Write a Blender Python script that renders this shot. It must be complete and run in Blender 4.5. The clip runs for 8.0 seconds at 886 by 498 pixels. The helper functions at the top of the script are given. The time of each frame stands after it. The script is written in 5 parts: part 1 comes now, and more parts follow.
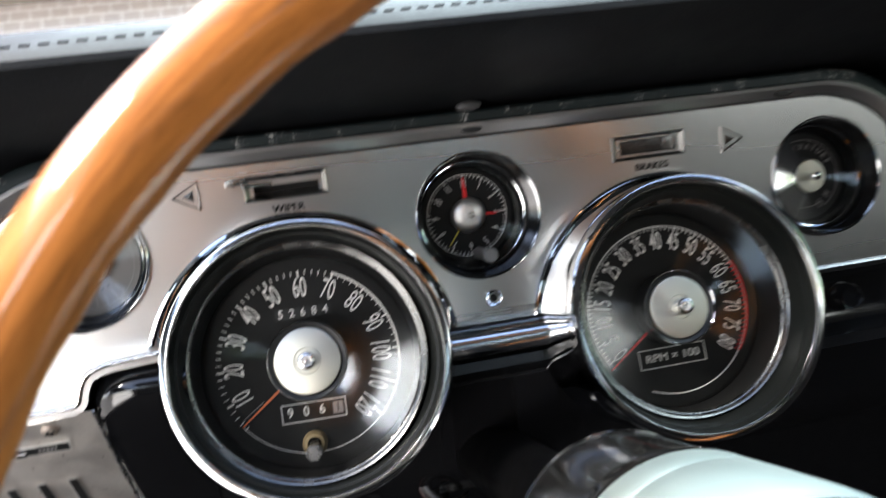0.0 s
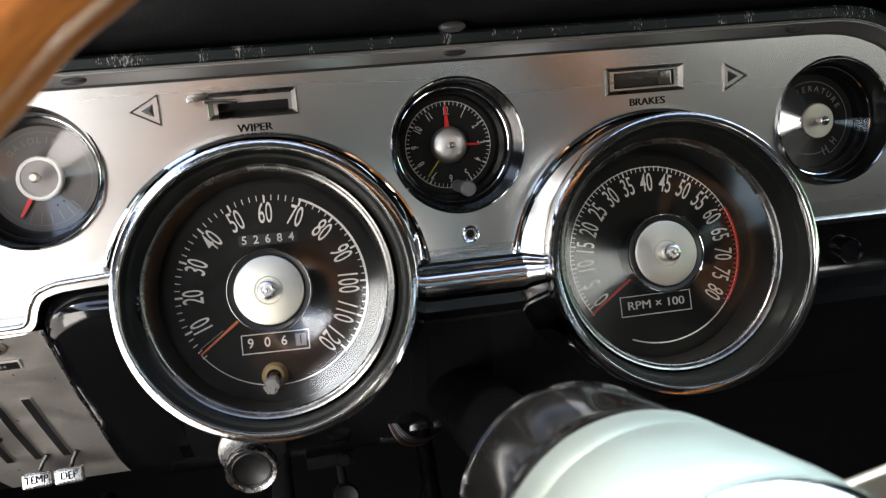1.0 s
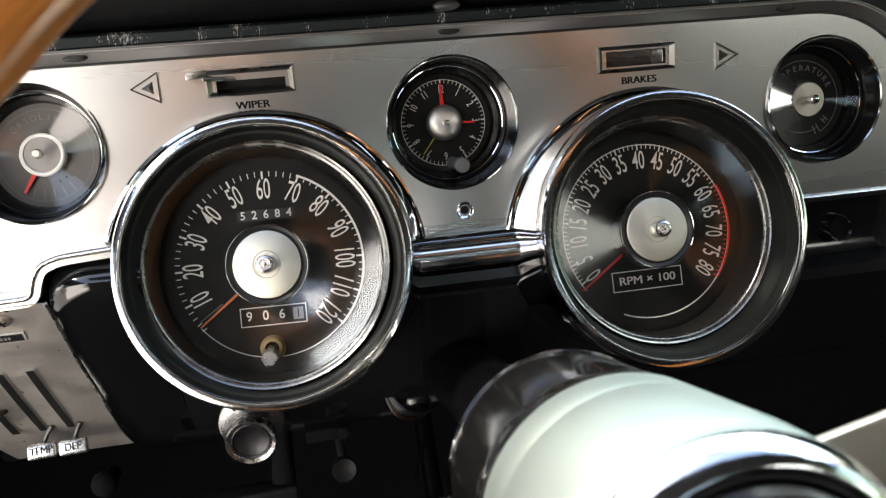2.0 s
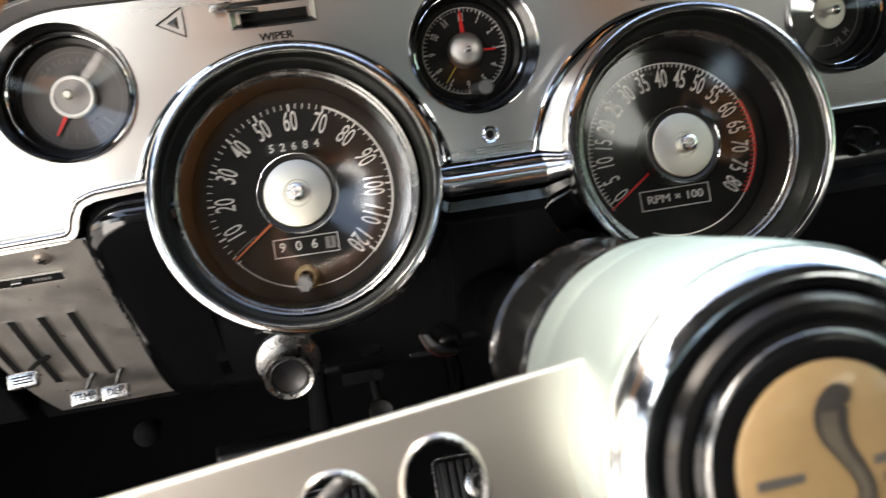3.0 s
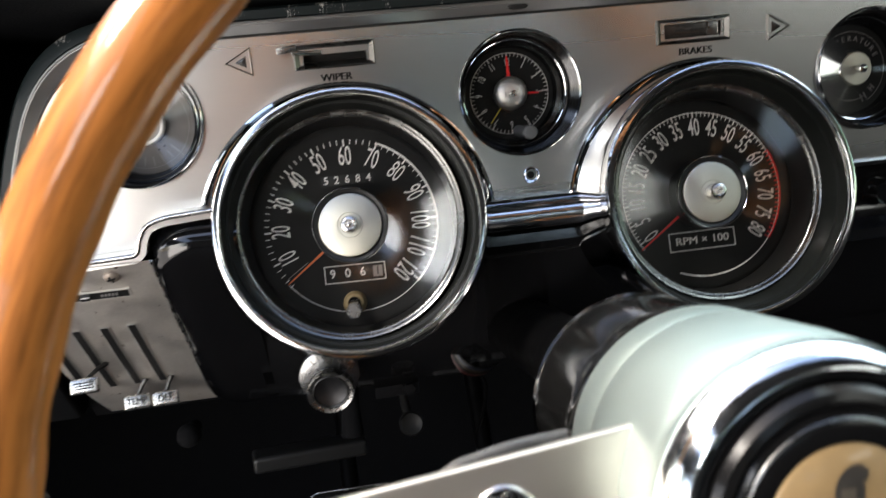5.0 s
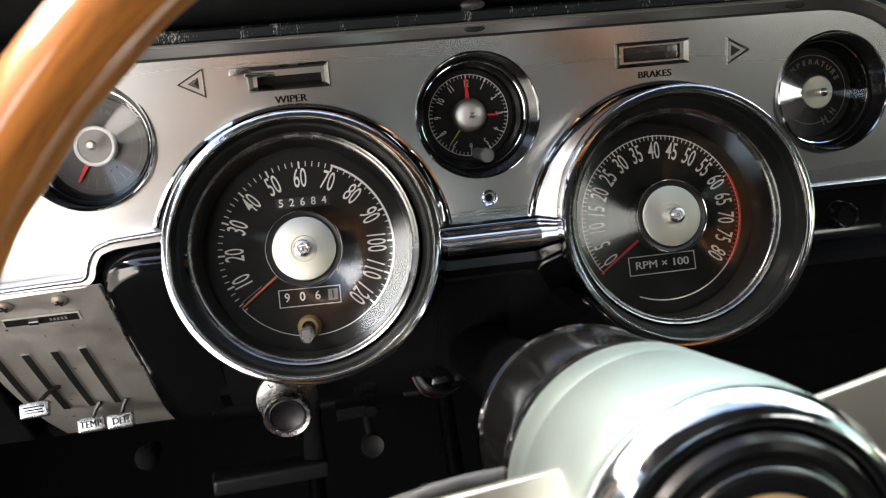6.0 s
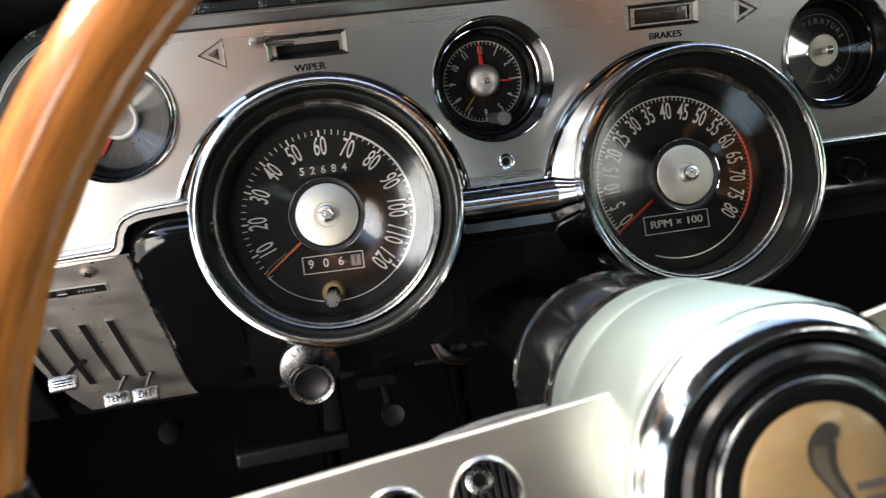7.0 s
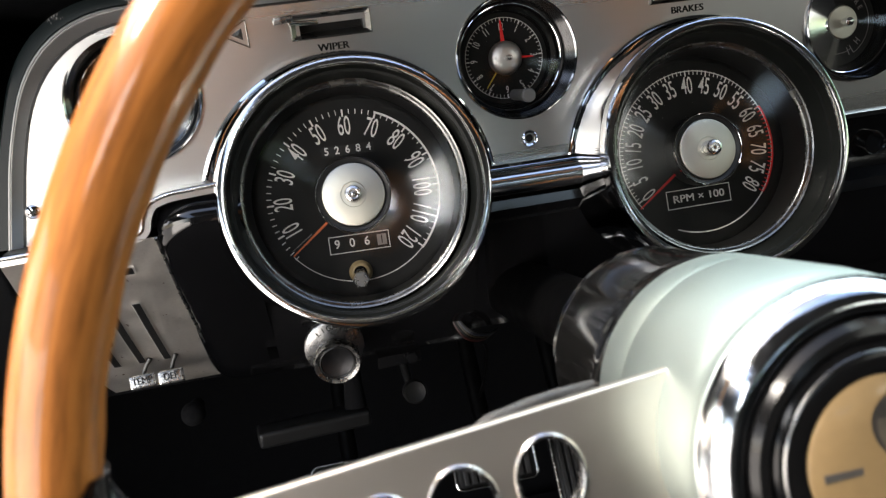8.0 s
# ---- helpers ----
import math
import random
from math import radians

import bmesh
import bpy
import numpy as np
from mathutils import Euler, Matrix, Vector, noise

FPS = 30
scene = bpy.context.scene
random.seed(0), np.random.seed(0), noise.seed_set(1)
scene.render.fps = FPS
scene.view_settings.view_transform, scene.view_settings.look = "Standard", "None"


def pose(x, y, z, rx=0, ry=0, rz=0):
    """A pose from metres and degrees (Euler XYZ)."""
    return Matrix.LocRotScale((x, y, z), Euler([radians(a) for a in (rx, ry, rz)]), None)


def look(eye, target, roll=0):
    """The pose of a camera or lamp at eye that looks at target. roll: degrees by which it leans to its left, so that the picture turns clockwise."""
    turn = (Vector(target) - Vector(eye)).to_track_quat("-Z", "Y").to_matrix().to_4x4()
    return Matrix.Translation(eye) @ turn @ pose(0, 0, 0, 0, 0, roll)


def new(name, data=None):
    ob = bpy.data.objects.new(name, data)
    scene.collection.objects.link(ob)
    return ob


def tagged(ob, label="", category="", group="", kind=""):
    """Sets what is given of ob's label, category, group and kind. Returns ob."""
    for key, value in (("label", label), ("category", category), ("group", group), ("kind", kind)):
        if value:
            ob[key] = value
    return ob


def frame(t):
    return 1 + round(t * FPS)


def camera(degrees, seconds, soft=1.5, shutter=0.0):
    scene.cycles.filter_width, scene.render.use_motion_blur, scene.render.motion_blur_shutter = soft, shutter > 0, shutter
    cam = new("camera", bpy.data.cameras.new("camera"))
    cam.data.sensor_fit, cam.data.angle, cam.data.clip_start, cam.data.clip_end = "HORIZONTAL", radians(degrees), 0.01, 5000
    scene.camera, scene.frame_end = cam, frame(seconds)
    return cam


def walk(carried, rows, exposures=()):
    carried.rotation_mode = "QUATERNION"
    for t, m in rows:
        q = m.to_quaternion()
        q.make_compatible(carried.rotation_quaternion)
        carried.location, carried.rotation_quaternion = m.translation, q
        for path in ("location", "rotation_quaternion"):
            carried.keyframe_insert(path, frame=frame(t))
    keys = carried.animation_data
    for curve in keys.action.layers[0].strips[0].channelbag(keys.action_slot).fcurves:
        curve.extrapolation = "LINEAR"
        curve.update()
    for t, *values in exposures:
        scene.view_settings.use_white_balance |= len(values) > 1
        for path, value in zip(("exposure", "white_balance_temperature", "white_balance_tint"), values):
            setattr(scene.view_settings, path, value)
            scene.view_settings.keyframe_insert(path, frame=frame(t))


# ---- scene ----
# camera ------------------------------------------------------------------
STOPS = 2.50
cam = camera(54.3, 8.0, 1.2, 0.7)
PATH = [
    (0, (-0.1041, -0.4336, 0.9590), (0.0773, 0.5407, 0.8249), -7.08),
    (0.2, (-0.0987, -0.4228, 0.9557), (0.0543, 0.5532, 0.8005), -6.24),
    (0.5, (-0.0911, -0.4142, 0.9517), (0.0677, 0.5574, 0.7761), -5.04),
    (0.8, (-0.0835, -0.4139, 0.9536), (0.0781, 0.5520, 0.7514), -4.77),
    (1, (-0.0819, -0.4140, 0.9540), (0.0760, 0.5507, 0.7435), -4.48),
    (1.2, (-0.0794, -0.4162, 0.9503), (0.0760, 0.5483, 0.7368), -4.51),
    (2.3, (-0.0792, -0.4247, 0.9503), (0.0707, 0.5375, 0.7228), -4.56),
    (2.5, (-0.0781, -0.4258, 0.9504), (0.0659, 0.5377, 0.7246), -5.25),
    (2.7, (-0.0799, -0.4312, 0.9372), (0.0624, 0.5328, 0.7127), -6.22),
    (3, (-0.0895, -0.4336, 0.9169), (0.0396, 0.5315, 0.6889), -7.51),
    (3.2, (-0.0934, -0.4308, 0.9199), (0.0251, 0.5331, 0.6815), -7.86),
    (3.5, (-0.0929, -0.4304, 0.9280), (0.0170, 0.5341, 0.6878), -7.94),
    (3.7, (-0.0942, -0.4355, 0.9268), (0.0132, 0.5294, 0.6872), -7.79),
    (4, (-0.0937, -0.4316, 0.9305), (0.0085, 0.5344, 0.6929), -6.95),
    (4.2, (-0.1014, -0.4438, 0.9351), (0.0038, 0.5225, 0.7005), -6.36),
    (4.5, (-0.1077, -0.4507, 0.9392), (0.0004, 0.5155, 0.7052), -5.94),
    (4.7, (-0.1081, -0.4557, 0.9417), (0.0035, 0.5097, 0.7060), -5.79),
    (5, (-0.1073, -0.4536, 0.9467), (0.0118, 0.5102, 0.7083), -5.18),
    (5.2, (-0.0942, -0.4440, 0.9533), (0.0347, 0.5177, 0.7117), -4.50),
    (6.3, (-0.0885, -0.4509, 0.9517), (0.0482, 0.5126, 0.7216), -5.06),
    (6.5, (-0.0936, -0.4513, 0.9478), (0.0457, 0.5113, 0.7152), -5.59),
    (6.7, (-0.0977, -0.4565, 0.9425), (0.0475, 0.5038, 0.7042), -6.02),
    (7, (-0.1073, -0.4575, 0.9405), (0.0349, 0.5028, 0.7003), -6.23),
    (7.2, (-0.1119, -0.4614, 0.9407), (0.0282, 0.4992, 0.7006), -6.28),
    (7.5, (-0.1213, -0.4601, 0.9316), (0.0250, 0.4966, 0.6801), -6.56),
    (7.7, (-0.1220, -0.4573, 0.9363), (0.0250, 0.4970, 0.6759), -6.76),
    (8, (-0.1255, -0.4549, 0.9438), (0.0229, 0.4971, 0.6760), -7.04),
]
walk(cam, [(t, look(eye, target, roll)) for t, eye, target, roll in PATH], [(0.0, STOPS + 0.3, 6450, 10), (1.0, STOPS + 0.24, 6750, 10), (2.7, STOPS + 0.30, 7050, 10), (4.0, STOPS, 6950, 10), (5.0, STOPS, 6750, 10), (6.5, STOPS + 0.16, 7000, 10), (7.2, STOPS + 0.04, 6850, 10), (8.0, STOPS - 0.08, 6850, 10)])
cam.data.dof.use_dof, cam.data.dof.focus_distance, cam.data.dof.aperture_fstop = True, 0.47, 16.0

# daylight ----------------------------------------------------------------
world = bpy.data.worlds.new("sky")
scene.world = world
world.use_nodes = True
wn, wl = world.node_tree.nodes, world.node_tree.links
sky = wn.new("ShaderNodeTexSky")
sky.sky_type, sky.sun_disc = "NISHITA", False
sky.sun_elevation, sky.sun_rotation = radians(48), radians(-70)
sky.air_density, sky.dust_density, sky.ozone_density = 1.0, 4.0, 1.0
wl.new(sky.outputs[0], wn["Background"].inputs[0])
wn["Background"].inputs[1].default_value = 0.15
sun = new("sun", bpy.data.lights.new("sun", "SUN"))
sun.data.energy, sun.data.angle, sun.data.color = 1.2, radians(12), (1.0, 0.95, 0.88)
sun.matrix_world = look((-6, -2.2, 7), (0, 0, 0))


def window_light(name, eye, target, width, height, watts, colour):
    """Lamp for sky light at the car's openings; one is added for glare."""
    lamp = new(name, bpy.data.lights.new(name, "AREA"))
    lamp.data.shape, lamp.data.size, lamp.data.size_y = "RECTANGLE", width, height
    lamp.data.energy, lamp.data.color = watts, colour
    lamp.matrix_world = look(eye, target)
    return lamp


window_light("open_door_light", (-0.64, -0.88, 0.725), (0, -0.88, 0.725), 1.05, 0.47, 1.95, (1.0, 0.95, 0.92))
window_light("passenger_window_light", (1.10, -1.40, 1.225), (0, -0.9, 1.08), 0.62, 0.15, 0.28, (0.95, 1.0, 0.97))
window_light("passenger_door_light", (1.10, -0.84, 0.975), (0, -0.5, 0.95), 0.34, 0.12, 0.04, (0.95, 1.0, 0.97))
# No opening here: lamp added for the glare on the gauge glass.
window_light("driver_side_glare_light", (-0.48, -1.21, 1.28), (-0.2, -0.55, 0.85), 0.19, 0.22, 0.33, (0.98, 1.0, 1.0))
window_light("windscreen_light", (0.30, -0.06, 1.25), (0.17, -0.42, 0.72), 1.2, 0.42, 1.7, (0.84, 1.0, 0.96))

# materials ---------------------------------------------------------------


def shader(name):
    m = bpy.data.materials.new(name)
    m.use_nodes = True
    nt = m.node_tree
    return m, nt, nt.nodes["Principled BSDF"]


def surface(name, colour, rough=0.5, metal=0.0, vary=0.15, scale=60, bump=0.0, bump_scale=300, coat=0.0, stretch=(1, 1, 1), rough_vary=0.1, spec=0.5):
    """Procedural surface: base colour with two scales of variation, uneven gloss and fine relief."""
    m, nt, b = shader(name)
    n, k = nt.nodes, nt.links
    co = n.new("ShaderNodeTexCoord")
    mp = n.new("ShaderNodeMapping")
    mp.inputs["Scale"].default_value = stretch
    k.new(co.outputs["Object"], mp.inputs["Vector"])
    big, fine = n.new("ShaderNodeTexNoise"), n.new("ShaderNodeTexNoise")
    big.inputs["Scale"].default_value, big.inputs["Detail"].default_value = scale, 4
    fine.inputs["Scale"].default_value, fine.inputs["Detail"].default_value = bump_scale, 3
    for t in (big, fine):
        k.new(mp.outputs[0], t.inputs["Vector"])
    mix = n.new("ShaderNodeMix")
    mix.data_type = "RGBA"
    lo = [max(0.0, c * (1 - vary)) for c in colour]
    hi = [min(1.0, c * (1 + vary)) for c in colour]
    mix.inputs[6].default_value, mix.inputs[7].default_value = (*lo, 1), (*hi, 1)
    add = n.new("ShaderNodeMath")
    add.operation = "MULTIPLY_ADD"
    add.inputs[1].default_value, add.inputs[2].default_value = 0.5, 0.0
    sm = n.new("ShaderNodeMath")
    sm.operation = "ADD"
    k.new(big.outputs[0], sm.inputs[0])
    k.new(fine.outputs[0], sm.inputs[1])
    k.new(sm.outputs[0], add.inputs[0])
    k.new(add.outputs[0], mix.inputs[0])
    k.new(mix.outputs[2], b.inputs["Base Color"])
    mr = n.new("ShaderNodeMapRange")
    mr.inputs[1].default_value, mr.inputs[2].default_value = 0.3, 0.7
    mr.inputs[3].default_value, mr.inputs[4].default_value = rough * (1 - rough_vary), rough * (1 + rough_vary * 2)
    k.new(big.outputs[0], mr.inputs[0])
    k.new(mr.outputs[0], b.inputs["Roughness"])
    b.inputs["Metallic"].default_value = metal
    b.inputs["Specular IOR Level"].default_value = spec
    if coat:
        b.inputs["Coat Weight"].default_value, b.inputs["Coat Roughness"].default_value = coat, 0.04
    if bump:
        bp = n.new("ShaderNodeBump")
        bp.inputs["Strength"].default_value, bp.inputs["Distance"].default_value = bump, 0.0006
        k.new(fine.outputs[0], bp.inputs["Height"])
        k.new(bp.outputs[0], b.inputs["Normal"])
    return m


BRUSHED = surface("brushed_aluminium", (0.67, 0.66, 0.645), 0.275, 1.0, 0.04, 30, 0.0, 420, stretch=(0.05, 1, 1), rough_vary=0.05)
bb = BRUSHED.node_tree.nodes["Principled BSDF"]
grain = BRUSHED.node_tree.nodes.new("ShaderNodeCombineXYZ")
grain.inputs[2].default_value = 1.0  # the brushing runs level, so highlights spread upright
BRUSHED.node_tree.links.new(grain.outputs[0], bb.inputs["Tangent"])
bb.inputs["Anisotropic"].default_value = 0.35
BRUSHED_OLD = surface("worn_brushed_aluminium", (0.62, 0.585, 0.54), 0.47, 0.92, 0.20, 55, 0.05, 420, stretch=(1, 1.6, 1.6), rough_vary=0.12)
bo = BRUSHED_OLD.node_tree
fleck, cut, rust = bo.nodes.new("ShaderNodeTexNoise"), bo.nodes.new("ShaderNodeMapRange"), bo.nodes.new("ShaderNodeMix")
where = bo.nodes.new("ShaderNodeTexCoord")
fleck.inputs["Scale"].default_value, fleck.inputs["Detail"].default_value = 260, 2
cut.inputs[1].default_value, cut.inputs[2].default_value = 0.70, 0.76
rust.data_type = "RGBA"
rust.inputs[7].default_value = (0.11, 0.06, 0.035, 1)
clean = bo.nodes["Principled BSDF"].inputs["Base Color"].links[0].from_socket
bo.links.new(where.outputs["Object"], fleck.inputs["Vector"])
bo.links.new(fleck.outputs[0], cut.inputs[0])
bo.links.new(cut.outputs[0], rust.inputs[0])
bo.links.new(clean, rust.inputs[6])
bo.links.new(rust.outputs[2], bo.nodes["Principled BSDF"].inputs["Base Color"])
SPOKE = surface("satin_spoke_metal", (0.70, 0.635, 0.565), 0.38, 1.0, 0.04, 30, 0.04, 300, stretch=(0.1, 1, 1), rough_vary=0.08)
CHROME = surface("chrome", (0.66, 0.67, 0.68), 0.03, 1.0, 0.05, 60, 0.02, 60, rough_vary=0.5)
RING_GREY = surface("satin_grey_ring", (0.30, 0.30, 0.30), 0.26, 0.95, 0.15, 200, 0.04, 500)
# Chrome colour lowered so the small rings mirror less bright sky.
RING_CHROME = surface("darkened_ring_chrome", (0.28, 0.285, 0.29), 0.07, 1.0, 0.05, 60, 0.03, 120, rough_vary=0.5)
# Shine of the heater slot lips, put into a pale matt colour.
PALE_EDGE = surface("pale_shine_edge", (0.50, 0.48, 0.45), 0.5, 0.0, 0.1, 200)
# Frame metals darkened in their colours to hold down lamp reflections.
DARK_FRAME = surface("dark_frame_metal", (0.10, 0.098, 0.094), 0.30, 1.0, 0.1, 60, 0.03, 300, rough_vary=0.3)
ARROW_METAL = surface("darkened_arrow_metal", (0.15, 0.147, 0.142), 0.20, 1.0, 0.1, 60, 0.03, 300, rough_vary=0.3)
FRAME_METAL = surface("darkened_frame_chrome", (0.20, 0.197, 0.192), 0.26, 1.0, 0.06, 60, 0.03, 300, rough_vary=0.3)
MOULDING = surface("satin_moulding", (0.34, 0.335, 0.33), 0.42, 1.0, 0.06, 60, 0.04, 300, stretch=(0.2, 1, 1), rough_vary=0.1)
POD_GLOSS = surface("wavy_gloss_black", (0.003, 0.003, 0.0034), 0.09, 0.0, 0.3, 25, 0.20, 40, coat=0.3, rough_vary=0.5)
SATIN_TRIM = surface("satin_trim", (0.62, 0.61, 0.60), 0.2, 1.0, 0.06, 60, 0.05, 300, stretch=(1, 8, 8), rough_vary=0.3)
CHROME_PIT = surface("pitted_chrome", (0.62, 0.62, 0.62), 0.05, 1.0, 0.38, 700, 0.07, 900, rough_vary=0.9)
HUB_RING = surface("polished_hub_ring", (0.60, 0.62, 0.64), 0.10, 1.0, 0.10, 90, 0.10, 420, rough_vary=0.5)
SATIN = surface("satin_silver_column", (0.39, 0.465, 0.45), 0.44, 1.0, 0.03, 30, 0.04, 160, rough_vary=0.04)
CAP = surface("spun_silver_cap", (0.60, 0.585, 0.51), 0.46, 1.0, 0.04, 60, 0.05, 400, rough_vary=0.15)
spun = CAP.node_tree.nodes.new("ShaderNodeTangent")  # turned on a lathe: the gloss fans out from the middle
spun.direction_type, spun.axis = "RADIAL", "Z"
CAP.node_tree.links.new(spun.outputs[0], CAP.node_tree.nodes["Principled BSDF"].inputs["Tangent"])
CAP.node_tree.nodes["Principled BSDF"].inputs["Anisotropic"].default_value = 0.35
CAP_BRIGHT = surface("bright_spun_cap", (0.85, 0.84, 0.82), 0.36, 1.0, 0.04, 60, 0.05, 400, rough_vary=0.15)
KNOB_GREY = surface("dull_grey_knob", (0.08, 0.08, 0.08), 0.45, 0.0, 0.2, 300)
CAP_GREY = surface("grey_cap_paint", (0.30, 0.28, 0.27), 0.5, 0.0, 0.15, 90, 0.05, 400)
BLACK_GLOSS = surface("gloss_black_paint", (0.006, 0.006, 0.0065), 0.10, 0.0, 0.3, 25, 0.05, 120, coat=0.3, rough_vary=0.6)
HORN_BLACK = surface("horn_button_black", (0.004, 0.004, 0.0042), 0.14, 0.0, 0.3, 40, 0.03, 300, spec=0.22, rough_vary=0.3)
BLACK_SATIN = surface("satin_black_plastic", (0.010, 0.010, 0.010), 0.34, 0.0, 0.3, 50, 0.08, 500, spec=0.28)
BLACK_WORN = surface("worn_black_edge", (0.03, 0.03, 0.031), 0.45, 0.0, 0.9, 240, 0.5, 500, rough_vary=0.4)
VINYL = surface("black_vinyl", (0.004, 0.0044, 0.005), 0.5, 0.0, 0.3, 30, 0.35, 700, spec=0.16)
CARPET = surface("black_carpet", (0.004, 0.004, 0.0045), 0.95, 0.0, 0.4, 60, 0.6, 800, spec=0.12)
RUBBER = surface("black_rubber", (0.005, 0.005, 0.005), 0.5, 0.0, 0.3, 60, 0.2, 500, spec=0.2)
COLLAR = surface("rubbed_black_paint", (0.004, 0.004, 0.004), 0.09, 0.0, 0.2, 40, 0.01, 220, rough_vary=0.08)
SLEEVE = surface("satin_grey_black_sleeve", (0.0040, 0.0046, 0.0041), 0.36, 0.0, 0.2, 50, 0.05, 500, spec=0.17)
BAR_CHROME = surface("rubbed_bar_chrome", (0.68, 0.69, 0.70), 0.13, 1.0, 0.05, 60, 0.03, 300, stretch=(0.1, 1, 1), rough_vary=0.3)
# Near-zero black for the column tube, pedal arms and one wire.
DEEP_BLACK = surface("deep_black_paint", (0.0012, 0.0012, 0.0013), 0.35, 0.0, 0.3, 60, spec=0.08)
FLANGE = surface("satin_lens_flange", (0.15, 0.15, 0.145), 0.22, 1.0, 0.12, 120, 0.05, 500, rough_vary=0.3)
WELL_BLACK = surface("black_gauge_well", (0.003, 0.003, 0.003), 0.22, 0.0, 0.2, 60, 0.03, 300, spec=0.2)
DIAL = surface("matt_black_dial", (0.0058, 0.0058, 0.0056), 0.6, 0.0, 0.25, 70, 0.05, 900, spec=0.25)
DIAL_GREY = surface("charcoal_dial", (0.115, 0.104, 0.099), 0.5, 0.0, 0.12, 70, 0.05, 900)
PRINT = surface("pale_print", (0.82, 0.81, 0.78), 0.6, 0.0, 0.08, 200)
PRINT_DIM = surface("dim_grey_print", (0.20, 0.19, 0.185), 0.6, 0.0, 0.08, 200)
INK = surface("black_ink", (0.008, 0.008, 0.008), 0.6, 0.0, 0.2, 200, spec=0.15)
RED = surface("red_paint", (0.80, 0.018, 0.020), 0.45, 0.0, 0.08, 200)
ORANGE = surface("orange_paint", (0.75, 0.16, 0.03), 0.45, 0.0, 0.08, 200)
YELLOW = surface("yellow_paint", (0.60, 0.50, 0.05), 0.45, 0.0, 0.08, 200)
SMOKED_METAL = surface("grey_dished_metal", (0.12, 0.12, 0.125), 0.32, 1.0, 0.2, 200, 0.1, 500)
KNOB_METAL = surface("worn_knob_chrome", (0.50, 0.495, 0.48), 0.24, 1.0, 0.1, 300, 0.02, 700, rough_vary=0.3)
RUSTY = surface("rust_flecked_steel", (0.34, 0.29, 0.25), 0.45, 0.8, 0.5, 700, 0.2, 900)
DARK_METAL = surface("dulled_dark_metal", (0.10, 0.10, 0.10), 0.4, 1.0, 0.3, 200, 0.1, 500)
TAN = surface("aged_olive_grommet", (0.20, 0.15, 0.075), 0.55, 0.0, 0.25, 400)
GOLD = surface("gold_emblem_foil", (0.195, 0.130, 0.060), 0.42, 0.0, 0.18, 60, 0.05, 300, coat=0.4)
EMBLEM_GREY = surface("worn_grey_emblem_print", (0.13, 0.11, 0.085), 0.5, 0.0, 0.3, 150)
EMBLEM_INK = surface("dark_grey_emblem_print", (0.055, 0.050, 0.045), 0.5, 0.0, 0.3, 150)
SMOKED = surface("smoked_lamp_lens", (0.022, 0.019, 0.017), 0.24, 0.0, 0.3, 200)
HEADLINER = surface("dark_headliner", (0.010, 0.010, 0.011), 0.8, 0.0, 0.2, 40, 0.3, 400)
TARMAC = surface("driveway_concrete", (0.32, 0.31, 0.29), 0.85, 0.0, 0.2, 1.2, 0.4, 40)
BRICK = surface("pale_brick", (0.50, 0.44, 0.39), 0.85, 0.0, 0.3, 4, 0.4, 30)
bn = BRICK.node_tree
courses, turn, at_wall, mortar = (bn.nodes.new("ShaderNode" + k) for k in ("TexBrick", "Mapping", "TexCoord", "Mix"))
courses.inputs["Scale"].default_value, courses.inputs["Mortar Size"].default_value = 2.2, 0.02
turn.inputs["Rotation"].default_value = (radians(-90), 0, 0)
mortar.data_type = "RGBA"
mortar.inputs[7].default_value = (0.75, 0.73, 0.69, 1)
body = bn.nodes["Principled BSDF"].inputs["Base Color"].links[0].from_socket
bn.links.new(at_wall.outputs["Object"], turn.inputs[0])
bn.links.new(turn.outputs[0], courses.inputs["Vector"])
bn.links.new(courses.outputs["Fac"], mortar.inputs[0])
bn.links.new(body, mortar.inputs[6])
bn.links.new(mortar.outputs[2], bn.nodes["Principled BSDF"].inputs["Base Color"])
LEAF = surface("hedge_leaf", (0.07, 0.12, 0.035), 0.6, 0.0, 0.5, 9)
BARK = surface("bark", (0.12, 0.09, 0.06), 0.9, 0.0, 0.3, 20)
# Wire colours darkened to carry the shade under the dash.
WIRE_R, WIRE_Y, WIRE_B = (surface("shaded_wire_" + c, v, 0.4) for c, v in (("red", (0.030, 0.005, 0.004)), ("yellow", (0.018, 0.012, 0.004)), ("blue", (0.010, 0.014, 0.026))))


